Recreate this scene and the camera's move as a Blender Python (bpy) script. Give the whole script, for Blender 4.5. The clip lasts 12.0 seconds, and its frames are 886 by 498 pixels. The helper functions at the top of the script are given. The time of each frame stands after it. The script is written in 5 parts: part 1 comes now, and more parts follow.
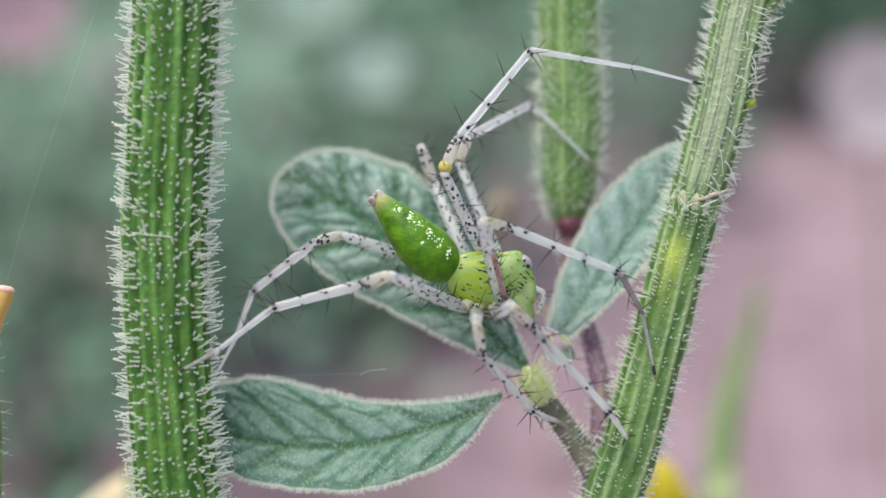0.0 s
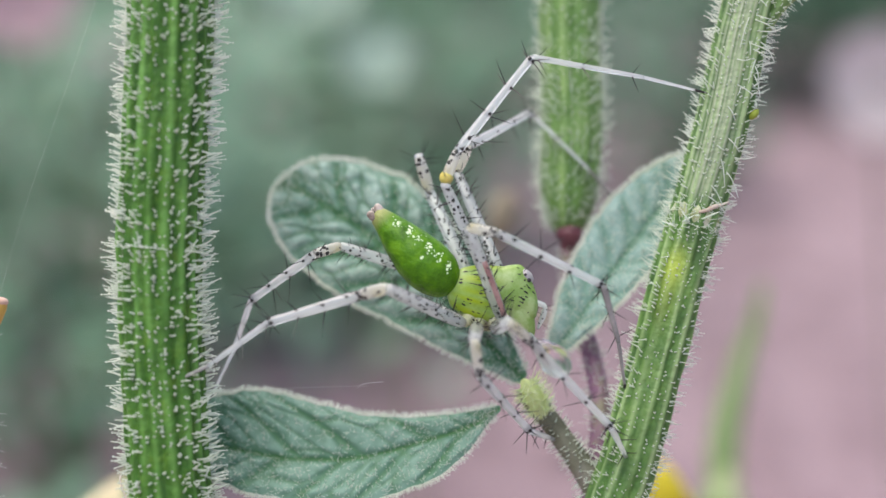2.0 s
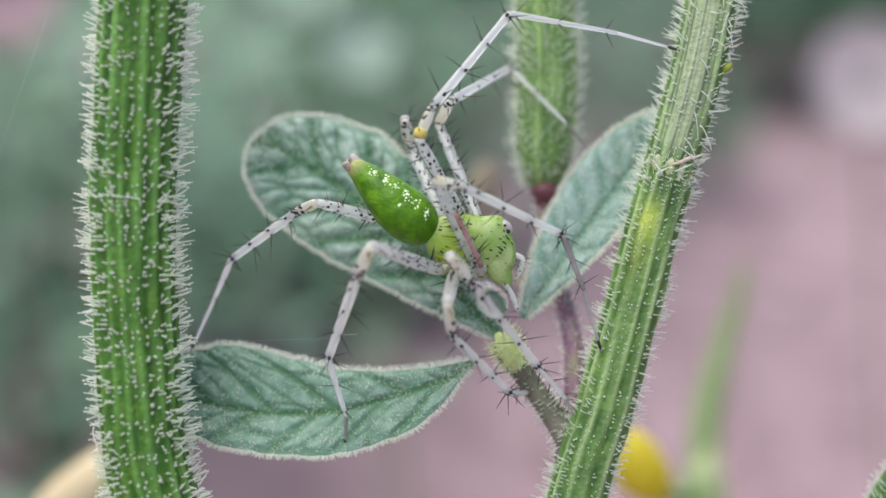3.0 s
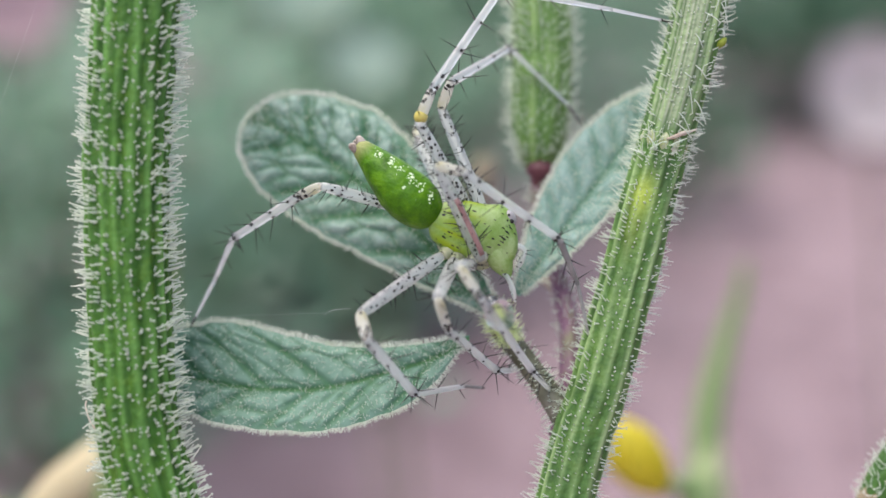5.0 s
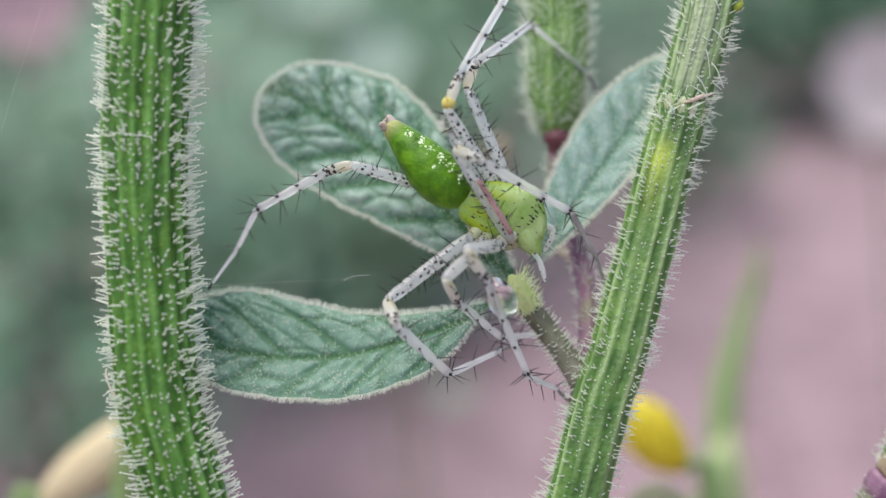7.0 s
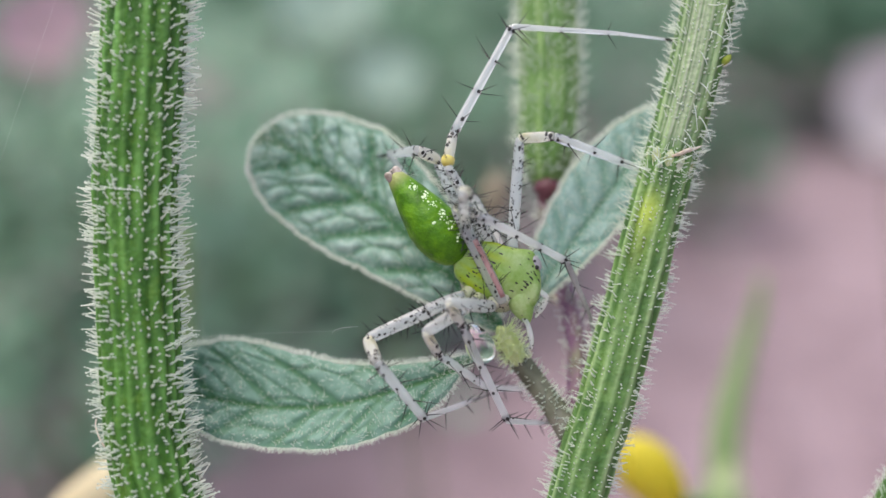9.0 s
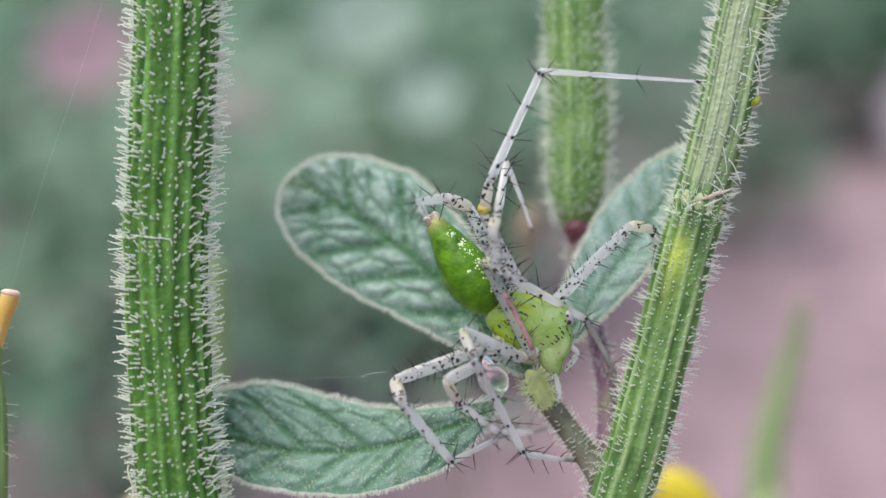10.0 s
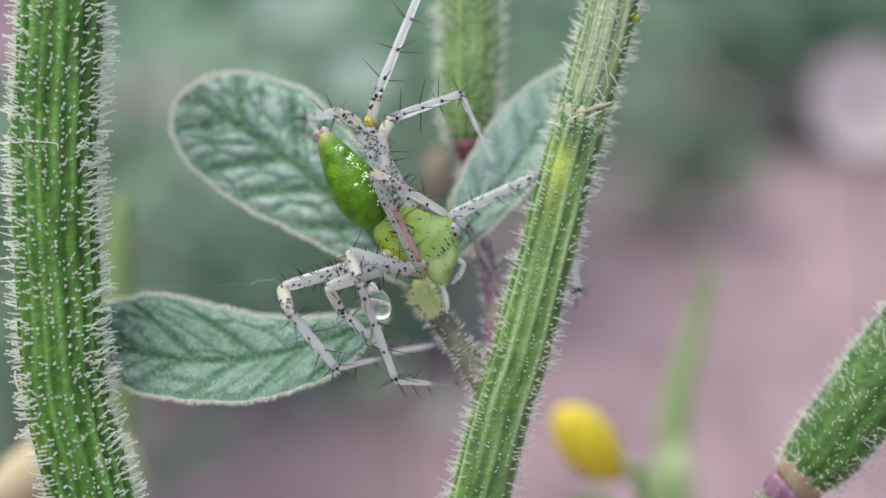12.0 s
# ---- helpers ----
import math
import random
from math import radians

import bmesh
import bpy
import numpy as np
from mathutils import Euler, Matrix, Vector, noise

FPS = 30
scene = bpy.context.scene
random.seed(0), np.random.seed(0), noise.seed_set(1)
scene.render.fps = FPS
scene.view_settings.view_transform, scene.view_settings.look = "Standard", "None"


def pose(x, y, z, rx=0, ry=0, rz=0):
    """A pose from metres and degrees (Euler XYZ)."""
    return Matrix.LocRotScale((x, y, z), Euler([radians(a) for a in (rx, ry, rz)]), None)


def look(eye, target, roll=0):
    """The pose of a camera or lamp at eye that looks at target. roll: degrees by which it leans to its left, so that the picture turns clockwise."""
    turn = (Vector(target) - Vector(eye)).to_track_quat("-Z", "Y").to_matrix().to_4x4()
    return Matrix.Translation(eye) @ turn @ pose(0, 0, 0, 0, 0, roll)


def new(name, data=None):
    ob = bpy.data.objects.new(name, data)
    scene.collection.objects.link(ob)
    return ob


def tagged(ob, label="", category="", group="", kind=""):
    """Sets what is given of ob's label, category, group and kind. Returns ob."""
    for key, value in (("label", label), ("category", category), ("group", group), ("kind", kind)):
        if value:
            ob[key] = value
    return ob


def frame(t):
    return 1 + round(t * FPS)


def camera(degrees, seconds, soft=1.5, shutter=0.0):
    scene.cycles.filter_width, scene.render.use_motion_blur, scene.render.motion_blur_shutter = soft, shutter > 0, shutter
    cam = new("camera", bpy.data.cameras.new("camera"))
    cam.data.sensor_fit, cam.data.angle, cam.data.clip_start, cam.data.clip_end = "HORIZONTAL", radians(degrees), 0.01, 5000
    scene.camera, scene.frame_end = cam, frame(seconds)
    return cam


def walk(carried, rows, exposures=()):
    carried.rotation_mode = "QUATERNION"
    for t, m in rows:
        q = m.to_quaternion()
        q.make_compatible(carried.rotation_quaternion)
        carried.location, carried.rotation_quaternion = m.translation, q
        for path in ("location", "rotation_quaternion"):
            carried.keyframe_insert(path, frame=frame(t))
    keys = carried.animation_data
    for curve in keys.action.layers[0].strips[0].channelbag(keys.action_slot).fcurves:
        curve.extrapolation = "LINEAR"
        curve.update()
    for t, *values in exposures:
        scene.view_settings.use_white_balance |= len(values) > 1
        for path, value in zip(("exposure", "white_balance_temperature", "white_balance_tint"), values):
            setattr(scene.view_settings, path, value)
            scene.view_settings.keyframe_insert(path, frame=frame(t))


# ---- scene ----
# ---- camera ----
# The whole place is laid out in millimetres from the first camera: x to the right, y up, d ahead of it.
MM = 0.001
BASE = pose(0, 0, 0.32, 76, 0, 0)


def W(x, y, d):
    return BASE @ (Vector((x, y, -d)) * MM)


def eye(x, y, d, yaw, pitch, roll):
    return BASE @ Matrix.Translation(Vector((x, y, -d)) * MM) @ pose(0, 0, 0, 0, yaw, 0) @ pose(0, 0, 0, pitch, 0, 0) @ pose(0, 0, 0, 0, 0, roll)


cam = camera(40, 12.0, soft=1.5)
cam.data.dof.use_dof = True
cam.data.dof.focus_distance = 0.0575
cam.data.dof.aperture_fstop = 16.5
walk(cam, [(t, eye(*row)) for t, *row in (
    (0, -0.000, 0.000, -0.000, -0.007, -0.006, -0.010),
    (0.5, 0.949, -1.106, 1.253, 0.038, 0.068, -0.063),
    (1, 0.442, 0.276, 0.881, 0.283, 0.287, 0.284),
    (1.5, 0.364, 1.038, 0.908, 0.528, 0.315, 0.211),
    (2, 0.333, 1.227, 0.638, 0.228, -0.668, 0.183),
    (2.5, 0.504, -0.966, 0.722, -0.030, -1.098, 0.206),
    (2.7, 1.043, -1.196, 0.654, -0.354, -0.856, 0.205),
    (4.3, 1.128, -2.427, 0.754, 0.586, 0.163, 0.138),
    (4.5, 1.273, -3.182, 0.846, 0.024, 0.314, 0.153),
    (5, 1.675, -3.315, 0.715, 0.037, 0.398, 0.241),
    (5.5, 0.728, -3.434, 0.953, 0.497, 0.642, 0.181),
    (6, 1.109, -2.721, 0.767, 0.426, 1.133, 0.182),
    (6.5, 1.425, -3.986, 0.746, -0.032, 0.801, -0.035),
    (7, 1.300, -5.164, 0.743, 0.526, 0.622, -0.223),
    (7.2, 0.441, -5.786, 0.659, 0.995, 0.868, 0.237),
    (8.8, 2.280, -3.073, 0.570, 2.321, 0.856, 0.224),
    (9, 2.574, -3.177, 0.429, 1.212, 1.105, -0.028),
    (9.5, 3.763, -3.041, 0.415, 2.189, 2.391, -0.158),
    (10, 3.244, -1.590, 0.402, 3.206, 1.653, -0.327),
    (10.5, 3.143, -1.169, -0.110, 2.527, 1.225, -0.076),
    (11, 3.480, -2.539, -0.136, 1.591, 0.715, -0.213),
    (11.5, 5.602, -5.176, -0.426, 0.457, 1.642, -0.045),
    (12, 5.977, -5.769, -0.471, 0.540, 1.436, -0.126),
)])

# ---- light ----
world = bpy.data.worlds.new("world")
scene.world = world
world.use_nodes = True
wn = world.node_tree.nodes
sky = wn.new("ShaderNodeTexSky")
sky.sky_type, sky.sun_disc = "NISHITA", False
sky.sun_elevation, sky.sun_rotation = radians(62), radians(-25)
sky.air_density, sky.dust_density, sky.ozone_density = 1.0, 4.0, 1.0
wn["Background"].inputs["Strength"].default_value = 0.15
world.node_tree.links.new(sky.outputs[0], wn["Background"].inputs["Color"])
sun = new("sun", bpy.data.lights.new("sun", "SUN"))
sun.data.energy, sun.data.angle, sun.data.color = 1.8, radians(50), (1.0, 0.945, 0.80)
sun.matrix_world = look((-0.2, -0.25, 0.9), (0, 0.05, 0.3))
scene.view_settings.exposure = 0.75


# ---- materials ----
def material(name, colours, scale=600, rough=0.5, bump=0.0, bump_scale=None, detail=6, sheen=0.0, trans=0.0,
             attr="", attr_colour=None, spec=0.5, random_tint=0.0, coat=0.0, second=None, clear=0.0):
    """A surface whose colour wanders between the given ones at two scales; attr mixes in attr_colour."""
    m = bpy.data.materials.new(name)
    m.use_nodes = True
    nt = m.node_tree
    n, l = nt.nodes, nt.links
    b = n["Principled BSDF"]
    co = n.new("ShaderNodeTexCoord")
    noise_a, noise_b = n.new("ShaderNodeTexNoise"), n.new("ShaderNodeTexNoise")
    for node, s in ((noise_a, scale), (noise_b, scale * 7)):
        node.inputs["Scale"].default_value, node.inputs["Detail"].default_value = s, detail
        l.new(co.outputs["Object"], node.inputs["Vector"])
    add = n.new("ShaderNodeMath")
    add.operation = "MULTIPLY_ADD"
    add.inputs[1].default_value, add.inputs[2].default_value = 0.35, -0.17
    l.new(noise_b.outputs["Fac"], add.inputs[0])
    tot = n.new("ShaderNodeMath")
    l.new(noise_a.outputs["Fac"], tot.inputs[0])
    l.new(add.outputs[0], tot.inputs[1])
    ramp = n.new("ShaderNodeValToRGB")
    while len(ramp.color_ramp.elements) < len(colours):
        ramp.color_ramp.elements.new(0.5)
    for i, c in enumerate(colours):
        e = ramp.color_ramp.elements[i]
        e.position = 0.3 + 0.4 * i / max(1, len(colours) - 1)
        e.color = (*c, 1)
    l.new(tot.outputs[0], ramp.inputs[0])
    out = ramp.outputs[0]
    if attr:
        at, mix = n.new("ShaderNodeAttribute"), n.new("ShaderNodeMix")
        at.attribute_name, mix.data_type = attr, "RGBA"
        l.new(at.outputs["Fac"], mix.inputs["Factor"])
        l.new(out, mix.inputs["A"])
        mix.inputs["B"].default_value = (*attr_colour, 1)
        out = mix.outputs["Result"]
    for layer in (second or ()):
        at2, mix2 = n.new("ShaderNodeAttribute"), n.new("ShaderNodeMix")
        at2.attribute_name, mix2.data_type = layer[0], "RGBA"
        l.new(at2.outputs["Fac"], mix2.inputs["Factor"])
        l.new(out, mix2.inputs["A"])
        mix2.inputs["B"].default_value = (*layer[1], 1)
        out = mix2.outputs["Result"]
    if random_tint:
        geo, hsv, mr = n.new("ShaderNodeNewGeometry"), n.new("ShaderNodeHueSaturation"), n.new("ShaderNodeMapRange")
        l.new(geo.outputs["Random Per Island"], mr.inputs["Value"])
        mr.inputs["To Min"].default_value, mr.inputs["To Max"].default_value = 1 - random_tint, 1 + random_tint
        l.new(mr.outputs["Result"], hsv.inputs["Value"])
        l.new(out, hsv.inputs["Color"])
        out = hsv.outputs["Color"]
    l.new(out, b.inputs["Base Color"])
    b.inputs["Roughness"].default_value = rough
    b.inputs["Specular IOR Level"].default_value = spec
    b.inputs["Sheen Weight"].default_value = sheen
    b.inputs["Coat Weight"].default_value = coat
    b.inputs["Coat Roughness"].default_value = 0.2
    if bump:
        bp, nb = n.new("ShaderNodeBump"), n.new("ShaderNodeTexNoise")
        nb.inputs["Scale"].default_value, nb.inputs["Detail"].default_value = bump_scale or scale * 3, 4
        l.new(co.outputs["Object"], nb.inputs["Vector"])
        bp.inputs["Strength"].default_value, bp.inputs["Distance"].default_value = 0.6, bump
        l.new(nb.outputs["Fac"], bp.inputs["Height"])
        l.new(bp.outputs[0], b.inputs["Normal"])
    if trans:
        tr, ms = n.new("ShaderNodeBsdfTranslucent"), n.new("ShaderNodeMixShader")
        l.new(out, tr.inputs["Color"])
        ms.inputs[0].default_value = trans
        l.new(b.outputs[0], ms.inputs[1])
        l.new(tr.outputs[0], ms.inputs[2])
        l.new(ms.outputs[0], n["Material Output"].inputs["Surface"])
        if clear:
            see, mc = n.new("ShaderNodeBsdfTransparent"), n.new("ShaderNodeMixShader")
            mc.inputs[0].default_value = clear
            l.new(ms.outputs[0], mc.inputs[1])
            l.new(see.outputs[0], mc.inputs[2])
            l.new(mc.outputs[0], n["Material Output"].inputs["Surface"])
    return m


STEM = material("stem_green", [(0.012, 0.055, 0.003), (0.028, 0.104, 0.006), (0.078, 0.165, 0.012)], 1100, 0.45, 0.00025, 2600, spec=0.3, attr="rib", attr_colour=(0.155, 0.34, 0.075))
STEM_PALE = material("stem_pale_green", [(0.022, 0.085, 0.008), (0.052, 0.145, 0.017), (0.105, 0.215, 0.036)], 700, 0.5, 0.0002, 3000,
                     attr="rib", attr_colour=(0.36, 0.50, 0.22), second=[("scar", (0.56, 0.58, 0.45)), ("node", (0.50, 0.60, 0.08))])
POD = material("pod_green", [(0.05, 0.135, 0.018), (0.095, 0.205, 0.04), (0.17, 0.29, 0.085)], 330, 0.5, 0.0001, 4000, attr="rib", attr_colour=(0.24, 0.37, 0.12))
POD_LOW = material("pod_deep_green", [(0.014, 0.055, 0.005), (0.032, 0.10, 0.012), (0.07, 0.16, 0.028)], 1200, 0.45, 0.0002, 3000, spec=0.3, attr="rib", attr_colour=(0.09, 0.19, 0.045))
PURPLE = material("purple_stalk", [(0.135, 0.05, 0.11), (0.235, 0.12, 0.195), (0.24, 0.22, 0.15)], 700, 0.5, 0.0001)
RECEPTACLE = material("dark_red_pod_base", [(0.10, 0.025, 0.04), (0.18, 0.06, 0.075)], 900, 0.5, 0.0001)
PETIOLE = material("petiole_grey_green", [(0.09, 0.09, 0.055), (0.15, 0.15, 0.10), (0.20, 0.18, 0.15)], 700, 0.55, 0.0001)
NODE = material("node_yellow_green", [(0.78, 0.90, 0.36), (0.93, 0.97, 0.62)], 800, 0.55, 0.0001, trans=0.55)
BUD = material("bud_yellow_green", [(0.28, 0.36, 0.03), (0.44, 0.52, 0.08)], 900, 0.5, trans=0.3)
HAIR = material("pale_hair", [(0.83, 0.90, 0.80), (0.93, 0.96, 0.91)], 900, 0.3, trans=0.6)
HAIR_CLEAR = material("glassy_hair", [(0.86, 0.92, 0.82), (0.95, 0.97, 0.92)], 900, 0.2, trans=0.55, clear=0.30)
LEAF = material("leaf_grey_green", [(0.075, 0.20, 0.125), (0.125, 0.275, 0.185), (0.19, 0.35, 0.26)], 700, 0.55, 0.00012, 2600, sheen=0.25, trans=0.2,
                attr="bloom", attr_colour=(0.43, 0.57, 0.51), second=[("vein", (0.055, 0.175, 0.065)), ("rim", (0.56, 0.62, 0.57))])
LEAF_LOW = material("leaf_deep_grey_green", [(0.052, 0.155, 0.085), (0.085, 0.205, 0.13), (0.13, 0.265, 0.19)], 700, 0.55, 0.0001, 2600, sheen=0.12, trans=0.15,
                    attr="bloom", attr_colour=(0.205, 0.345, 0.275), second=[("vein", (0.05, 0.165, 0.05)), ("rim", (0.46, 0.54, 0.48))])
LEAF_PALE = material("leaf_blue_grey", [(0.17, 0.31, 0.26), (0.23, 0.38, 0.33), (0.30, 0.45, 0.41)], 500, 0.6, 0.00008, 2500, sheen=0.3, trans=0.2,
                     attr="bloom", attr_colour=(0.33, 0.47, 0.44), second=[("vein", (0.14, 0.28, 0.20)), ("rim", (0.46, 0.55, 0.50))])
SCALE = material("dry_bract", [(0.62, 0.48, 0.40), (0.84, 0.75, 0.67)], 900, 0.7, 0.0001, trans=0.2)
SCAR = material("scar_ring", [(0.24, 0.27, 0.10), (0.46, 0.50, 0.28), (0.64, 0.62, 0.52)], 1400, 0.6, 0.0001)
YELLOW = material("yellow_petal", [(0.87, 0.74, 0.02), (0.95, 0.86, 0.10)], 200, 0.5, trans=0.5)
CREAM = material("cream_petal", [(0.76, 0.64, 0.42), (0.84, 0.77, 0.56)], 200, 0.5, trans=0.4)
BLADE = material("grass_blade", [(0.20, 0.30, 0.105), (0.28, 0.39, 0.165)], 90, 0.5, trans=0.2)
SHEATH = material("pale_sheath", [(0.42, 0.50, 0.24), (0.55, 0.60, 0.34)], 90, 0.5, trans=0.2)
TAN = material("tan_band", [(0.20, 0.15, 0.10), (0.34, 0.27, 0.17)], 600, 0.6)
WITHERED = material("withered_brown", [(0.20, 0.165, 0.115), (0.28, 0.235, 0.165)], 300, 0.7)
ORANGE = material("pod_tip_orange", [(0.60, 0.36, 0.06), (0.70, 0.46, 0.14)], 600, 0.5)
PINK = material("stigma_pink", [(0.62, 0.36, 0.28), (0.75, 0.52, 0.42)], 900, 0.6)
SOIL = material("mauve_soil", [(0.176, 0.120, 0.138), (0.250, 0.175, 0.201), (0.327, 0.238, 0.267)], 6, 0.9, 0.002, 60)
for node in SOIL.node_tree.nodes:
    if node.type == "TEX_NOISE":
        node.inputs["Distortion"].default_value = 2.5
WEED = material("weed_leaf", [(0.058, 0.150, 0.090), (0.097, 0.208, 0.134), (0.146, 0.266, 0.184)], 20, 0.5, trans=0.3, random_tint=0.3)
# Lighter copy of weed_leaf, its colour raised to brighten the self-shaded bushes.
WEED_LIT = material("weed_leaf_lit", [(0.116, 0.238, 0.152), (0.178, 0.32, 0.218), (0.256, 0.405, 0.298)], 20, 0.5, trans=0.3, random_tint=0.25)
TWIG = material("weed_stalk", [(0.10, 0.13, 0.06), (0.17, 0.2, 0.1)], 60, 0.6)
WHITE = material("white_petal", [(0.54, 0.47, 0.50), (0.68, 0.61, 0.64)], 100, 0.5, trans=0.3)
MAUVE = material("mauve_petal", [(0.34, 0.22, 0.27), (0.46, 0.32, 0.37)], 100, 0.5, trans=0.3)
# Pale mint holds the sky's reflection on distant leaves as a petal colour.
GLINT = material("leaf_glint_petal", [(0.28, 0.40, 0.33), (0.39, 0.51, 0.44)], 100, 0.5, trans=0.3)
NODE_HAIR = material("yellow_green_hair", [(0.83, 0.95, 0.50), (0.95, 0.99, 0.76)], 900, 0.4, trans=0.45)
SILK = material("silk_thread", [(0.7, 0.72, 0.7), (0.85, 0.86, 0.85)], 900, 0.3)


# ---- helpers for shapes ----
def mesh_object(name, verts, faces, mat, parent=None, smooth=True, attrs=None, label="", kind=""):
    me = bpy.data.meshes.new(name)
    me.from_pydata([tuple(v) for v in verts], [], [tuple(f) for f in faces])
    if smooth:
        me.polygons.foreach_set("use_smooth", [True] * len(me.polygons))
    for key, values in (attrs or {}).items():
        a = me.attributes.new(key, "FLOAT", "POINT")
        a.data.foreach_set("value", np.asarray(values, dtype=np.float32))
    me.materials.append(mat)
    ob = new(name, me)
    if parent is not None:
        ob.parent = parent
    return tagged(ob, label, kind=kind)


def thing(name, at, label, category, group=""):
    ob = new(name)
    ob.empty_display_size = 0.001
    ob.matrix_basis = Matrix.Translation(at)
    return tagged(ob, label, category, group)


def spline(points, step):
    """A smooth line (Catmull-Rom) through points of any width, in steps of about the given length."""
    p = np.array(points, float)
    p = np.vstack([2 * p[0] - p[1], p, 2 * p[-1] - p[-2]])
    rows = []
    for i in range(1, len(p) - 2):
        k = max(2, int(np.linalg.norm(p[i + 1, :3] - p[i, :3]) / step))
        u = np.linspace(0, 1, k, endpoint=False)[:, None]
        a, b, c, e = p[i - 1], p[i], p[i + 1], p[i + 2]
        rows.append(0.5 * (2 * b + (c - a) * u + (2 * a - 5 * b + 4 * c - e) * u**2 + (3 * b - a - 3 * c + e) * u**3))
    return np.vstack(rows + [p[-2][None]])


def frames_of(path):
    """Tangents and two sideways axes along a path of (x, y, d)."""
    t = np.gradient(path[:, :3], axis=0)
    t /= np.linalg.norm(t, axis=1)[:, None]
    ref = np.array([0.0, 0.0, -1.0]) if abs(t[:, 2]).mean() < 0.8 else np.array([0.0, 1.0, 0.0])
    a = np.cross(t, ref)
    a /= np.linalg.norm(a, axis=1)[:, None]
    return t, a, np.cross(a, t)


def tube(points, sides=12, step=0.4, ribs=0, rib=0.0, wobble=0.0, seed=1, sharp=5, ground=0.25):
    """Vertices (mm), faces and rib values of a tube through rows of (x, y, d, radius), with lengthwise ribs."""
    path = spline(points, step)
    t, a, b = frames_of(path)
    n, rng = len(path), np.random.default_rng(seed)
    ang = np.linspace(0, 2 * np.pi, sides, endpoint=False)
    phase = rng.uniform(0, 6)
    crest = np.abs(np.cos(0.5 * (ribs * ang + phase + 0.8 * np.sin(2 * ang + phase) + 0.5 * np.sin(5 * ang + 2 * phase)))) if ribs else np.zeros(sides)
    strength = 0.8 + 0.2 * np.cos(3 * ang + phase) if ribs else np.ones(sides)
    z = np.arange(len(path)) * step
    lump = wobble * (np.sin(z * 0.9 + phase)[:, None] * np.cos(ang + phase) + 0.6 * np.sin(z * 2.3)[:, None] * np.sin(2 * ang + 1))
    grain = np.array([[noise.noise(Vector((math.cos(q) * 4, math.sin(q) * 4 + seed, i * step * 0.5))) for q in ang] for i in range(n)]) if ribs else 0
    r = path[:, 3:4] * (1 + rib * (crest**0.8 * strength - 0.5 + 0.45 * grain) + lump)
    v = path[:, None, :3] + r[..., None] * (np.cos(ang)[None, :, None] * a[:, None] + np.sin(ang)[None, :, None] * b[:, None])
    faces = [(i * sides + j, i * sides + (j + 1) % sides, (i + 1) * sides + (j + 1) % sides, (i + 1) * sides + j) for i in range(n - 1) for j in range(sides)]
    faces += [tuple(range(sides))[::-1], tuple((n - 1) * sides + j for j in range(sides))]
    streak = np.array([[0.5 + 0.75 * noise.noise(Vector((math.cos(q) * 5, math.sin(q) * 5 + seed, i * step * 0.22))) for q in ang] for i in range(n)]) if ribs else np.ones((n, sides))
    ribv = ((ground + (1 - ground) * crest**sharp * strength)[None] * streak * 1.5).clip(0, 1).ravel()
    return v.reshape(-1, 3), faces, ribv, path


def placed(v):
    """Millimetres of the plan to the world."""
    m = np.array(BASE)
    v = np.asarray(v, float) * (1, 1, -1) * MM
    return v @ m[:3, :3].T + m[:3, 3]


def tube_part(name, points, mat, parent=None, label="", **kw):
    v, f, ribv, _ = tube(points, **kw)
    return mesh_object(name, placed(v), f, mat, parent, attrs={"rib": ribv, "scar": ribv * 0, "node": ribv * 0}, label=label)


HAIR_RINGS, HAIR_SIDES = (0.0, 0.5, 0.93), 4


def hair_mesh(roots, ways, lengths, radius=0.016, knob=0.034, curl=0.07, up=(0, 1, 0), seed=3):
    """Fine tapered hairs with a bead at the tip, all in millimetres, as one sheet of vertices and faces."""
    rng = np.random.default_rng(seed)
    roots, ways = np.asarray(roots, float), np.asarray(ways, float)
    ways /= np.linalg.norm(ways, axis=1)[:, None] + 1e-9
    side = np.cross(ways, (0.31, 0.52, 0.79))
    side /= np.linalg.norm(side, axis=1)[:, None] + 1e-9
    other = np.cross(ways, side)
    lengths = np.asarray(lengths, float)[:, None]
    bend = np.asarray(up, float)[None] * curl * lengths * rng.uniform(0.3, 1.5, (len(roots), 1)) + rng.normal(0, 0.06, roots.shape) * lengths
    verts, base_faces = [], []
    for s, w in zip(HAIR_RINGS, (1.8, 0.95, 0.6)):
        mid = roots + ways * lengths * s + bend * s**2
        for k in range(HAIR_SIDES):
            a = 2 * math.pi * k / HAIR_SIDES
            verts.append(mid + radius * w * (math.cos(a) * side + math.sin(a) * other))
    for i in range(2):
        for k in range(HAIR_SIDES):
            base_faces.append((i * 4 + k, i * 4 + (k + 1) % 4, i * 4 + 4 + (k + 1) % 4, i * 4 + 4 + k))
    tip = roots + ways * lengths + bend
    size = knob * rng.uniform(0.6, 1.2, (len(roots), 1))
    for q in (side, other, ways, -side, -other, -ways):
        verts.append(tip + q * size)
    for i, j, k in ((0, 1, 2), (1, 3, 2), (3, 4, 2), (4, 0, 2), (1, 0, 5), (3, 1, 5), (4, 3, 5), (0, 4, 5)):
        base_faces.append((12 + i, 12 + j, 12 + k))
    verts = np.stack(verts, 1)
    per = verts.shape[1]
    faces = [tuple(i * per + q for q in f) for i in range(len(roots)) for f in base_faces]
    return verts.reshape(-1, 3), faces


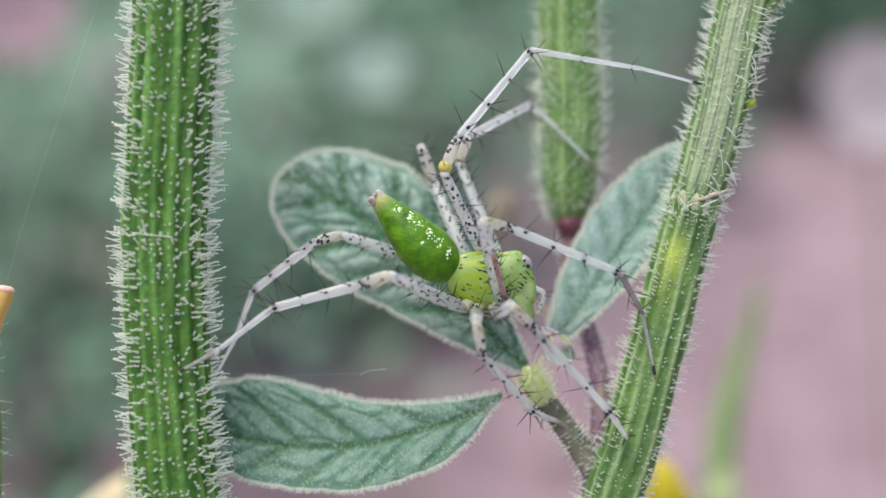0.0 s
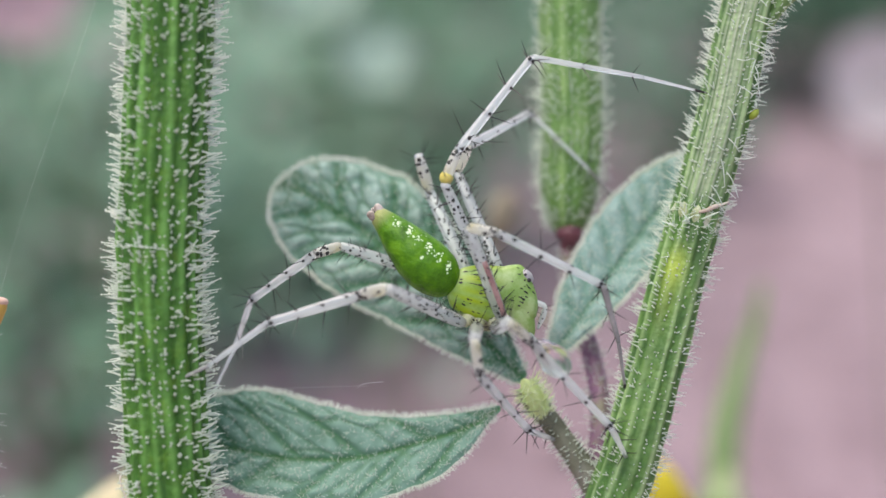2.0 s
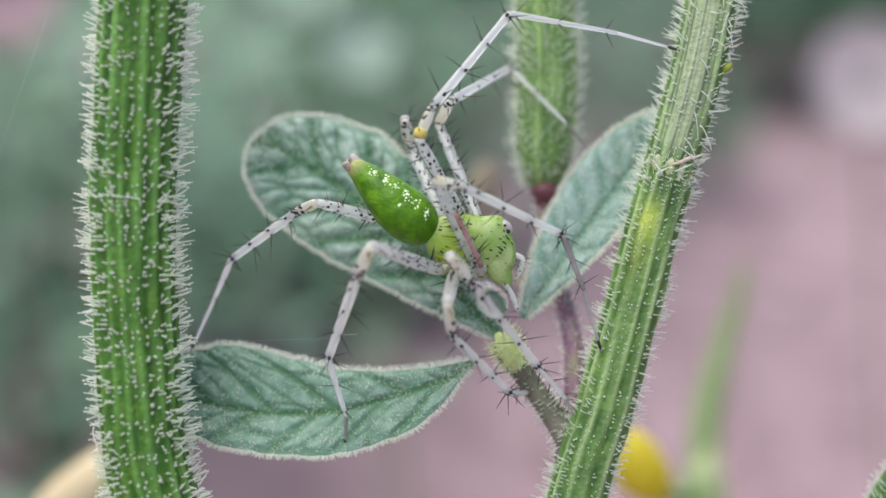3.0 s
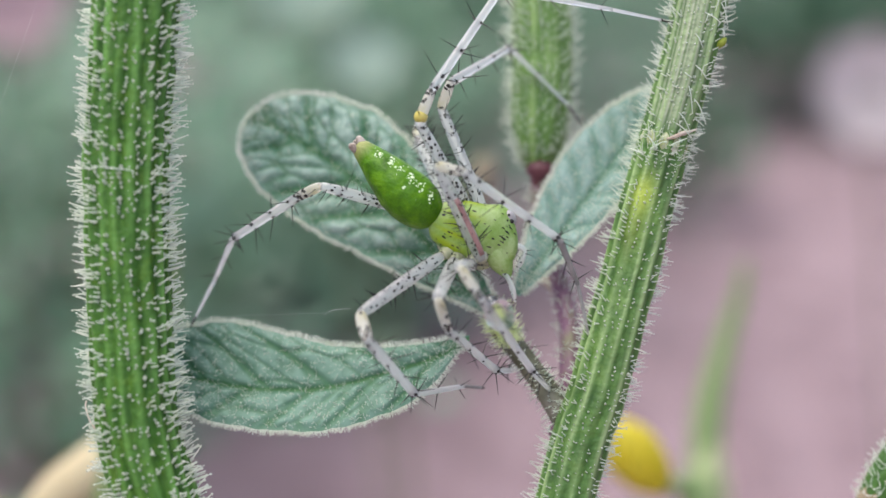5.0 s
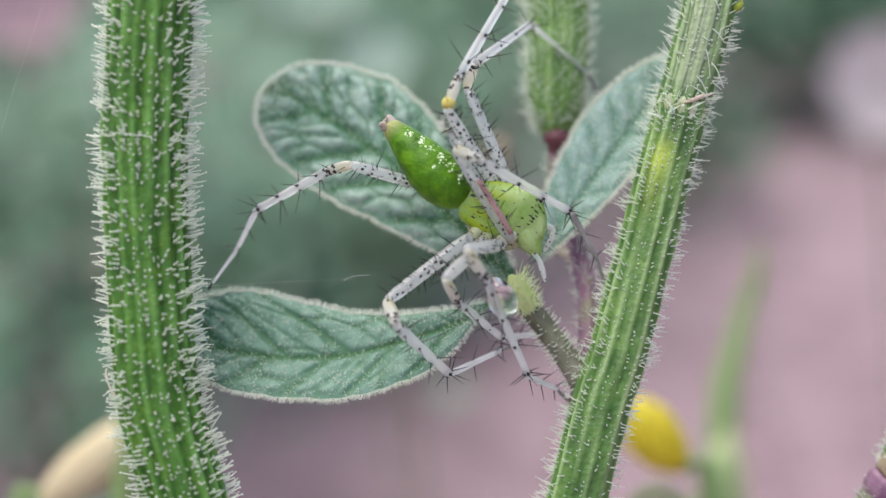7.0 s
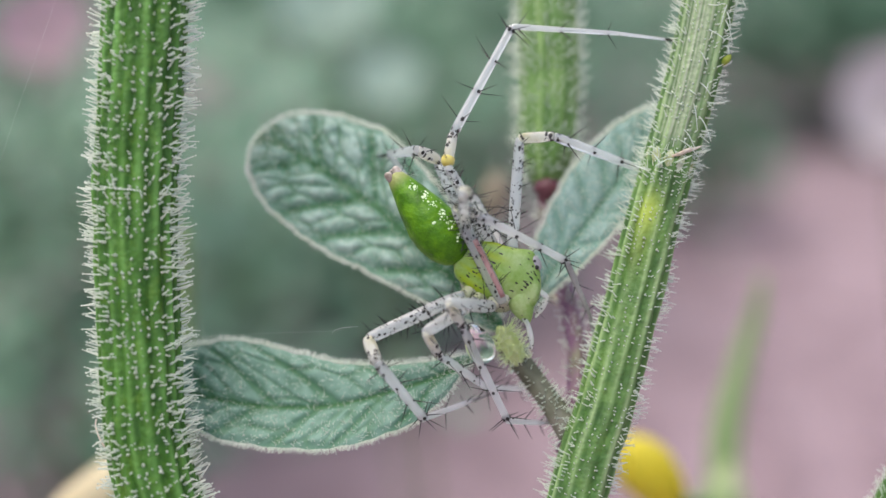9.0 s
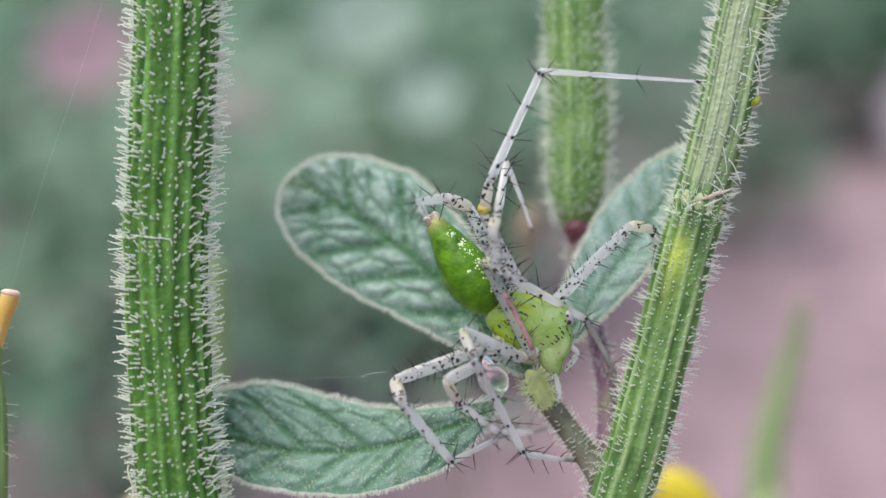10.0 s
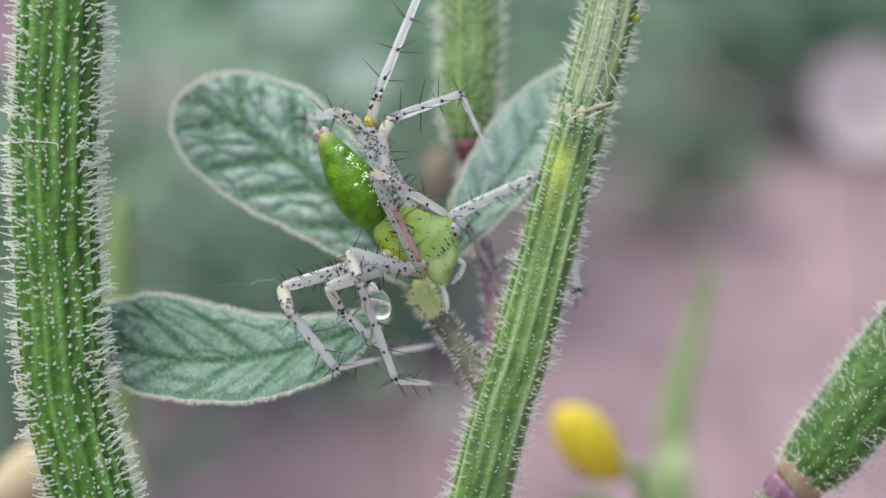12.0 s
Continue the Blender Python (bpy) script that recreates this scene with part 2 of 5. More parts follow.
def hairs_along(name, points, count, length, parent, lo=0.0, hi=1.0, lean=0.25, seed=5, radius=0.016, knob=0.034, label="", ribs=0, jitter=0.3, mat=None, front=1.0):
    path = spline(points, 0.2)
    t, a, b = frames_of(path)
    rng = np.random.default_rng(seed)
    i = (rng.uniform(lo, hi, count) * (len(path) - 1)).astype(int)
    ang = rng.uniform(0, 2 * np.pi, count)
    if ribs:
        ang = (np.round(ang / (2 * np.pi / ribs)) + rng.normal(0, 0.16, count)) * 2 * np.pi / ribs
    out = np.cos(ang)[:, None] * a[i] + np.sin(ang)[:, None] * b[i]
    along = lean * rng.normal(0.45, 0.6, count)[:, None] * t[i] * np.sign(t[i][:, 1:2] + 1e-6)
    ways = out + along + rng.normal(0, jitter * 0.5, (count, 3))
    v, f = hair_mesh(path[i, :3] + out * path[i, 3:4] * 0.97, ways, length * rng.uniform(0.45, 1.2, count) * (front + (1 - front) * np.cos(ang) ** 2), radius, knob, seed=seed)
    return mesh_object(name, placed(v), f, mat or HAIR, parent, kind="stuff", label=label)


def outline(rows, u):
    """A smooth curve through rows of (share of the length, mm), read at u."""
    p = spline([(a, b, 0) for a, b in rows], 0.02)
    return np.interp(u, p[:, 0], p[:, 1])


def leaf(name, base, tip, side, middle, half_a, half_b, mat, parent, fold=0.1, veins=7, relief=0.3, cell=1.4, slant=0.75, cup=0.0, thick=0.2, seed=2, hair_len=0.25, rib=0.14, label="", veined=1.0, soft=0.42):
    """A quilted leaflet from base to tip (mm of the plan). middle, half_a and half_b give its midrib's sway and the
    widths to both sides along its length; side veins leave the midrib at a slant and a net of small veins lies between."""
    rng = np.random.default_rng(seed)
    base, tip, side = (np.array(q, float) for q in (base, tip, side))
    a = tip - base
    length = np.linalg.norm(a)
    a /= length
    side -= a * (side @ a)
    side /= np.linalg.norm(side)
    n = np.cross(a, side)
    if n[2] > 0:
        n = -n
    nu, nv = 150, 84
    q, v = np.meshgrid(np.linspace(0, 1, nu + 1), np.linspace(-1, 1, nv + 1), indexing="ij")
    u = 1 - (1 - q) ** 1.35
    ragged = 1 + 0.012 * np.sin(u * 46 + seed) + 0.01 * np.sin(u * 97 + 2 * seed)
    y = v * np.maximum(np.where(v > 0, outline(half_a, u), outline(half_b, u)), 0.02) * ragged
    x = u * length
    # side veins, bowed towards the tip, and the net between them
    lean = x - slant * np.abs(y) - 0.05 * y**2 + 0.12 * np.sin(1.7 * y + seed)
    starts = np.linspace(0.04, 0.93, veins) * length + rng.normal(0, 0.18, veins)
    gap_a = np.min(np.abs(lean[..., None] - starts), -1) * 0.8
    gap_b = np.min(np.abs(lean[..., None] - starts - 0.35 * length / veins), -1) * 0.8
    gap = np.where(v > 0, gap_a, gap_b)
    gx, gy = np.meshgrid(np.arange(-6, length + 2, cell), np.arange(-6, 6.1, cell))
    seeds = np.stack([gx.ravel(), gy.ravel()], 1) + rng.uniform(-0.42, 0.42, (gx.size, 2)) * cell
    near = np.sort(np.hypot(lean[..., None] - seeds[:, 0], y[..., None] - seeds[:, 1]), -1)
    net = near[..., 1] - near[..., 0]
    tame = np.clip((1 - np.abs(v)) * 5, 0, 1) * np.clip(u * 8, 0.2, 1) * np.clip((1 - u) * 10, 0, 1)
    pillow = (1 - np.exp(-((gap / soft) ** 2))) * (0.45 + 0.55 * (1 - np.exp(-((net / soft) ** 2)))) * (1 - np.exp(-((y / (0.8 * soft)) ** 2)))
    fine = np.array([[noise.noise(Vector((x[i, k] * 2.2, y[i, k] * 2.2, seed))) for k in range(nv + 1)] for i in range(nu + 1)])
    coarse = np.array([[noise.noise(Vector((x[i, k] * 0.5, y[i, k] * 0.5, seed + 3))) for k in range(nv + 1)] for i in range(nu + 1)])
    h = tame * relief * (pillow + 0.3 * fine + 0.6 * coarse) + fold * np.abs(y) + cup * (y / 3.5) ** 2
    sway = outline(middle, u)
    p = base + a * x[..., None] + side * (y + sway)[..., None] + n * h[..., None]
    under = p - n * thick * np.clip(1.02 - np.abs(v), 0, 1)[..., None] ** 0.5
    m = (nu + 1) * (nv + 1)
    faces = []
    for i in range(nu):
        for k in range(nv):
            o = i * (nv + 1) + k
            faces.append((o, o + 1, o + nv + 2, o + nv + 1))
            faces.append((m + o, m + o + nv + 1, m + o + nv + 2, m + o + 1))
    vein = np.clip(veined * (0.75 * np.exp(-((gap / 0.15) ** 2)) + 0.6 * np.exp(-((net / 0.13) ** 2))) + np.exp(-((y / rib) ** 2)), 0, 1) * np.clip((1 - np.abs(v)) * 6, 0, 1)
    bloom = np.clip(pillow * (0.75 + 0.8 * fine + 0.5 * coarse), 0, 1)
    rim = np.clip((np.abs(v) - 0.95) / 0.05 + (u - 0.988) / 0.012, 0, 1) * 0.38
    blade = mesh_object(name, placed(np.vstack([p.reshape(-1, 3), under.reshape(-1, 3)])), faces, mat, parent,
                        attrs={k: np.r_[g.ravel(), g.ravel()] for k, g in (("vein", vein), ("bloom", bloom), ("rim", rim))}, label=label)
    roots, ways = [], []
    for i in range(2, nu):
        for k in (0, nv):
            along = p[i + 1, k] - p[i - 1, k]
            along /= np.linalg.norm(along) + 1e-9
            out = np.cross(along, n)
            out *= np.sign(out @ (p[i, k] - p[i, nv // 2])) or 1
            for _ in range(8):
                roots.append(p[i, k] + along * rng.uniform(-0.1, 0.1))
                ways.append(out + along * rng.normal(0.0, 0.45) + n * rng.normal(0.1, 0.4))
    edge = len(roots)
    for i, k in zip(rng.integers(2, nu, 2400), rng.integers(1, nv, 2400)):
        roots.append(p[i, k] + rng.normal(0, 0.04, 3))
        ways.append(n + rng.normal(0, 0.5, 3))
    lens = np.r_[hair_len * rng.uniform(0.5, 1.3, edge), hair_len * 0.75 * rng.uniform(0.3, 1.2, 2400)]
    hv, hf = hair_mesh(roots, ways, lens, 0.013, 0.026, seed=seed)
    mesh_object("fine_hairs", placed(hv), hf, HAIR_CLEAR, blade, kind="stuff")
    return blade


# ---- ground and distance ----
def ground_sheet():
    n = 40
    far = np.sign(np.linspace(-1, 1, n)) * np.abs(np.linspace(-1, 1, n)) ** 3 * 400
    verts = [(x, y, 0.0) for y in far for x in far]
    faces = [(i * n + j, i * n + j + 1, (i + 1) * n + j + 1, (i + 1) * n + j) for i in range(n - 1) for j in range(n - 1)]
    sheet = tagged(mesh_object("ground", verts, faces, SOIL, smooth=False), "bare pinkish grey soil lit by soft daylight", "ground", kind="structure")
    # loose crumbs of soil lying on it
    rng = np.random.default_rng(40)
    cv, cf = [], []
    for _ in range(2600):
        y = rng.uniform(0.35, 3.2)
        x = rng.uniform(-0.5, 0.6) * (0.3 + y)
        s = rng.choice([0.004, 0.008, 0.016], p=[0.5, 0.35, 0.15]) * rng.uniform(0.7, 1.4)
        o = len(cv)
        turn = rng.uniform(0, 6.28)
        for k in range(6):
            a = turn + k * 1.047
            r = s * rng.uniform(0.75, 1.2)
            cv.append((x + r * math.cos(a), y + r * math.sin(a), s * rng.uniform(-0.1, 0.25)))
        cv.append((x + rng.normal(0, s * 0.2), y + rng.normal(0, s * 0.2), s * rng.uniform(0.5, 0.85)))
        cf += [(o + k, o + (k + 1) % 6, o + 6) for k in range(6)]
    mesh_object("soil_crumbs", cv, cf, SOIL, sheet, smooth=False, kind="stuff", label="loose crumbs of the same soil")
    return sheet


ground_sheet()


def weed_bush(x, y, wide, tall, leaves, size, seed, mat=WEED):
    """A low weed: stalks from one root and many small folded leaves with gaps between them."""
    rng = np.random.default_rng(seed)
    plant = thing("weed_bush", (x, y, 0), "leafy grey-green weed growing from the soil, out of focus", "plant", "weeds behind")
    verts, faces, sv, sf = [], [], [], []
    tips = []
    for k in range(9):
        top = np.array([rng.normal(0, wide * 0.4), rng.normal(0, wide * 0.3), tall * rng.uniform(0.6, 1.0)])
        mid = top * (0.45, 0.45, 0.55)
        tips += [mid, top, (mid + top) / 2]
        pts = [np.zeros(3), mid, top]
        for i in range(2):
            o = len(sv)
            for c, r in ((pts[i], 0.004 - 0.001 * i), (pts[i + 1], 0.003 - 0.001 * i)):
                for j in range(6):
                    sv.append((c[0] + r * math.cos(j), c[1] + r * math.sin(j), c[2]))
            sf += [(o + j, o + (j + 1) % 6, o + 6 + (j + 1) % 6, o + 6 + j) for j in range(6)]
    for _ in range(int(leaves * 2.2)):
        c = tips[rng.integers(len(tips))] + rng.normal(0, 1, 3) * (wide * 0.3, wide * 0.3, tall * 0.16)
        c[2] = max(c[2], size * 0.4)
        yaw, pitch = rng.uniform(0, 6.28), rng.uniform(-0.5, 0.9)
        a = np.array([math.cos(yaw) * math.cos(pitch), math.sin(yaw) * math.cos(pitch), math.sin(pitch)])
        b = np.cross(a, (0, 0, 1)) + (0, 0, rng.normal(0, 0.5))
        b /= np.linalg.norm(b)
        s = size * rng.uniform(0.35, 0.9)
        o = len(verts)
        for q, r in ((0, 0), (0.3, 0.28), (0.65, 0.26), (1, 0)):
            for sgn in (-1, 0, 1):
                verts.append(c + a * s * q + b * s * r * sgn + np.array([0, 0, abs(sgn) * r * s * 0.35 - 0.2 * s * q * q]))
        for i in range(3):
            for j in range(2):
                faces.append((o + i * 3 + j, o + i * 3 + j + 1, o + i * 3 + 4 + j, o + i * 3 + 3 + j))
    mesh_object("stalk", sv, sf, TWIG, plant, kind="stuff")
    mesh_object("foliage", verts, faces, mat, plant, kind="stuff")
    return plant


# Left and middle bushes take the lightened leaf colour in place of more light.
for spec in ((-0.20, 0.60, 0.20, 0.27, 260, 0.045, 11, WEED_LIT), (-0.08, 1.0, 0.16, 0.13, 220, 0.04, 23, WEED_LIT), (-0.17, 0.92, 0.14, 0.2, 190, 0.04, 24, WEED_LIT), (0.82, 2.2, 0.34, 0.34, 380, 0.06, 25), (0.28, 1.5, 0.14, 0.15, 110, 0.045, 26), (-0.42, 0.95, 0.25, 0.34, 380, 0.05, 12, WEED_LIT), (-0.07, 1.2, 0.24, 0.28, 460, 0.05, 13, WEED_LIT),
             (0.52, 2.35, 0.40, 0.32, 460, 0.06, 14), (-0.15, 1.75, 0.4, 0.36, 460, 0.06, 15), (0.85, 2.6, 0.5, 0.36, 520, 0.08, 16),
             (-1.0, 2.4, 0.6, 0.42, 460, 0.08, 17), (0.2, 3.0, 0.7, 0.42, 520, 0.09, 18), (1.9, 4.2, 0.9, 0.5, 520, 0.11, 19),
             (-1.2, 4.6, 1.0, 0.5, 460, 0.11, 20), (0.5, 5.5, 1.2, 0.55, 520, 0.13, 21), (3.2, 6.5, 1.3, 0.6, 460, 0.13, 22)):
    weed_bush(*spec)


def small_flower(name, at, radius, mat, petals, label, seed, face=(0, -0.6, 0.8)):
    """Rounded, cupped petals round a small heart, on a thin stalk down to the soil."""
    rng = np.random.default_rng(seed)
    at = Vector(at)
    f = thing(name, (at.x, at.y, 0), label, "flower")
    turn = Vector(face).to_track_quat("Z", "Y").to_matrix()
    for k in range(petals):
        verts, faces = [], []
        for i in range(6):
            for j in range(5):
                q, w = i / 5, (j - 2) / 2
                wide = radius * 0.62 * math.sin(math.pi * min(0.97, q * 0.85 + 0.12))
                p = Vector((w * wide, radius * (0.08 + q * 0.92), radius * (0.30 * q * q + 0.12 * w * w)))
                p.rotate(Euler((0, 0, 2 * math.pi * k / petals + rng.normal(0, 0.08))))
                verts.append(turn @ p + at - Vector((at.x, at.y, 0)))
        faces = [(i * 5 + j, i * 5 + j + 1, i * 5 + j + 6, i * 5 + j + 5) for i in range(5) for j in range(4)]
        mesh_object("petal", verts, faces, mat, f)
    pts = [Vector((0, 0, at.z)), Vector((radius * 1.2, radius * 0.6, at.z * 0.6)), Vector((radius * 3.5, radius * 1.5, 0))]
    verts, faces = [], []
    for i, p in enumerate(pts):
        for j in range(6):
            verts.append((p.x + 0.0007 * math.cos(j * 1.047), p.y + 0.0007 * math.sin(j * 1.047), p.z))
    faces = [(i * 6 + j, i * 6 + (j + 1) % 6, i * 6 + 6 + (j + 1) % 6, i * 6 + 6 + j) for i in range(2) for j in range(6)]
    mesh_object("stalk", verts, faces, TWIG, f)
    return f


small_flower("white_flower", W(115, 40, 326), 0.0163, WHITE, 9, "pinkish white flower on a thin stalk, far out of focus", 1, face=(0, -0.9, 0.4))
small_flower("mauve_flower", W(-104, 57, 305), 0.014, MAUVE, 5, "dull mauve-pink blossom, far out of focus", 4, face=(0, -0.8, 0.6))
# Two added rosettes stand in for bright sky glints on leaves.
small_flower("leaf_glint", W(-15, 38, 262), 0.0085, GLINT, 5, "pale mint rosette standing in for sky-lit leaf glints, far out of focus", 2, face=(0, -0.8, 0.6))
small_flower("leaf_glint", W(-29, 57, 275), 0.0125, GLINT, 5, "pale mint rosette standing in for sky-lit leaf glints, far out of focus", 3, face=(0, -0.8, 0.6))


# ---- the plant ----
def thick_stem():
    pts = [(-13.4, -330, 20, 2.3), (-10.5, -120, 45, 2.1), (-8.8, -60, 53, 2.0), (-8.9, -36, 56.5, 1.9), (-9.75, -27, 57.4, 1.86), (-10.45, -21.5, 57.6, 1.85), (-11.3, -16.0, 57.6, 1.86), (-12.4, -11.75, 57.5, 1.88), (-12.8, -7, 57.45, 1.86),
           (-13.05, 0, 57.3, 1.88), (-12.8, 5, 57.2, 1.91), (-12.45, 11.5, 57.0, 1.93), (-12.25, 18, 57, 1.93), (-13, 40, 59, 1.7), (-14, 70, 64, 1.2), (-14, 84, 66, 0.4)]
    s = thing("plant_stem", W(-13.4, -330, 20), "thick ridged green stem covered in sticky pale hairs", "plant stem")
    s.matrix_basis = Matrix.Identity(4)
    tube_part("shaft", pts, STEM, s, sides=150, step=0.35, ribs=17, rib=0.13, wobble=0.008, seed=4)
    near = pts[4:13]
    hairs_along("hairs", near, 4400, 0.78, s, seed=6, ribs=34, radius=0.046, knob=0.066, lean=0.36, jitter=0.25, front=0.28, mat=HAIR_CLEAR, label="pale glandular hairs with beaded tips")
    return s


def branching_stem():
    pts = [(-10, -330, 25, 1.9), (-2, -120, 47, 1.7), (1.5, -60, 55, 1.6), (3.2, -38, 58.5, 1.5), (4.9, -25, 59.6, 1.45), (6.9, -17.6, 59.6, 1.42), (8.35, -12, 59.6, 1.38), (9.1, -9.8, 59.6, 1.37), (10.55, -4.4, 59.6, 1.3),
           (11.6, -0.25, 59.6, 1.27), (12.3, 2.2, 59.6, 1.24), (13.5, 6.6, 59.6, 1.25), (14.4, 10.8, 59.7, 1.22), (15.1, 13.7, 59.8, 1.2), (17, 22, 60.5, 1.1), (21, 45, 64, 0.9), (25, 70, 68, 0.3)]
    s = thing("branching_stem", W(0, 0, 0), "pale green branching stem with a scarred node and short hairs", "plant stem")
    s.matrix_basis = Matrix.Identity(4)
    v, f, ribv, path = tube(pts, sides=90, step=0.35, ribs=12, rib=0.14, wobble=0.006, seed=9, sharp=9, ground=0.1)
    v = np.asarray(v)
    rows = len(path)
    ang = np.linspace(0, 2 * np.pi, 90, endpoint=False)
    y = path[:, 1]
    facing = np.exp(-((np.angle(np.exp(1j * (ang - 1.3)))) / 0.75) ** 2)
    lines = 0.55 + 0.45 * np.sin(ang * 34 + np.sin(ang * 9))
    scar = np.where((y > 2.6) & (y < 16), np.clip((y - 2.6) / 0.8, 0, 1), 0)[:, None] * (facing * lines)[None]
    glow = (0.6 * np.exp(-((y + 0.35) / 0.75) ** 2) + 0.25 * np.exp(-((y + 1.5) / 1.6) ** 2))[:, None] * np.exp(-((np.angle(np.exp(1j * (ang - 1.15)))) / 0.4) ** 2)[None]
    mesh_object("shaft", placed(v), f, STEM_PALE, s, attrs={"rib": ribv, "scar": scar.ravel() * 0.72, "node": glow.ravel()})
    near = pts[4:15]
    hairs_along("hairs", near, 3800, 0.66, s, seed=16, ribs=24, radius=0.03, knob=0.042, lean=0.35, jitter=0.35, front=0.14, mat=HAIR_CLEAR, label="short pale hairs with beaded tips")
    # the scarred node: a low slanting ring with flakes and one dry bract
    tube_part("collar", [(12.1, 1.75, 59.6, 1.16), (12.2, 1.95, 59.6, 1.25), (12.3, 2.2, 59.6, 1.27), (12.4, 2.42, 59.6, 1.24), (12.48, 2.6, 59.6, 1.15)], SCAR, s, "pale bumpy scar ring", sides=60, step=0.08, wobble=0.012, seed=6)
    rng = np.random.default_rng(5)
    tube_part("bract", [(12.2, 2.35, 58.28, 0.05), (12.55, 2.42, 58.22, 0.09), (12.95, 2.6, 58.3, 0.10), (13.35, 2.7, 58.45, 0.07), (13.7, 2.85, 58.55, 0.02)], SCALE, s, "dry pinkish bract", sides=9, step=0.1, wobble=0.12)
    for k in range(7):
        x0 = 11.15 + 0.3 * k
        y0 = 1.75 + 0.09 * k + rng.normal(0, 0.1)
        d0 = 59.5 - 1.3 * math.sqrt(max(0.05, 1 - ((x0 - 12.15) / 1.35) ** 2))
        w = rng.normal(0, 0.25, 2)
        tube_part("flake", [(x0, y0, d0, 0.04), (x0 + w[0], y0 + 0.16 + w[1] * 0.5, d0 - 0.12, 0.04), (x0 + 2 * w[0], y0 + 0.3 + w[1], d0 - 0.16, 0.015)], HAIR, s, sides=6, step=0.1)
    hairs_along("node_hairs", [(12.0, 1.3, 59.55, 1.24), (12.25, 2.1, 59.55, 1.28), (12.5, 3.0, 59.55, 1.22)], 260, 0.5, s, seed=26, radius=0.018, knob=0.024, jitter=1.0, mat=HAIR_CLEAR)
    rng = np.random.default_rng(15)
    for k in range(26):
        y0 = rng.uniform(3.0, 12.5)
        x0 = 12.2 + (y0 - 2.2) * 0.26 + rng.uniform(-0.2, 1.0)
        d0 = 58.38 + 0.25 * (x0 - 12.2 - (y0 - 2.2) * 0.26) ** 2
        w = rng.normal(0, 0.45, 3)
        tube_part("loose_hair", [(x0, y0, d0, 0.03), (x0 + 0.5 * w[0] + 0.15, y0 - 0.3 + 0.3 * w[1], d0 - 0.15, 0.028), (x0 + w[0] + 0.3, y0 - 0.7 + w[1], d0 - 0.05, 0.02)], HAIR_CLEAR, s, sides=5, step=0.12)
    # side shoot and yellow bud
    shoot = tube_part("side_shoot", [(15.2, 10.6, 59.7, 0.3), (16.2, 12.3, 59.4, 0.42), (17.6, 13.6, 59.2, 0.5), (20.5, 15.4, 59, 0.45), (27, 20, 59, 0.3)], STEM_PALE, s, sides=20, step=0.3, ribs=6, rib=0.1)
    hairs_along("shoot_hairs", [(15.2, 10.6, 59.7, 0.3), (16.2, 12.3, 59.4, 0.42), (17.6, 13.6, 59.2, 0.5), (20.5, 15.4, 59, 0.45)], 320, 0.4, shoot, seed=36)
    bud = tube_part("bud", [(14.6, 6.85, 59.2, 0.10), (14.8, 6.92, 59.1, 0.16), (14.98, 7.05, 59.0, 0.18), (15.1, 7.2, 59.0, 0.12), (15.16, 7.28, 59.0, 0.04)], BUD, s, sides=12, step=0.08, label="tiny yellow-green bud")
    tube_part("bud_thread", [(15.05, 7.3, 58.9, 0.05), (15.0, 7.6, 58.8, 0.04), (14.85, 7.65, 58.8, 0.01)], HAIR, bud, sides=5, step=0.1)
    return s


def seed_pod(name, pts, label, count, hair, mat=POD, ribs=10, seed=1, far=1.0, bead=0.036, hair_mat=HAIR_CLEAR):
    p = thing(name, W(0, 0, 0), label, "seed pod", "hairy seed pods")
    p.matrix_basis = Matrix.Identity(4)
    tube_part("husk", pts, mat, p, sides=70, step=0.3, ribs=ribs, rib=0.12, wobble=0.01, seed=seed)
    hairs_along("hairs", pts, count, hair, p, seed=seed + 40, ribs=ribs * 3, radius=0.42 * bead, knob=bead, hi=far, front=0.5, lean=0.5, jitter=0.6, mat=hair_mat)
    return p


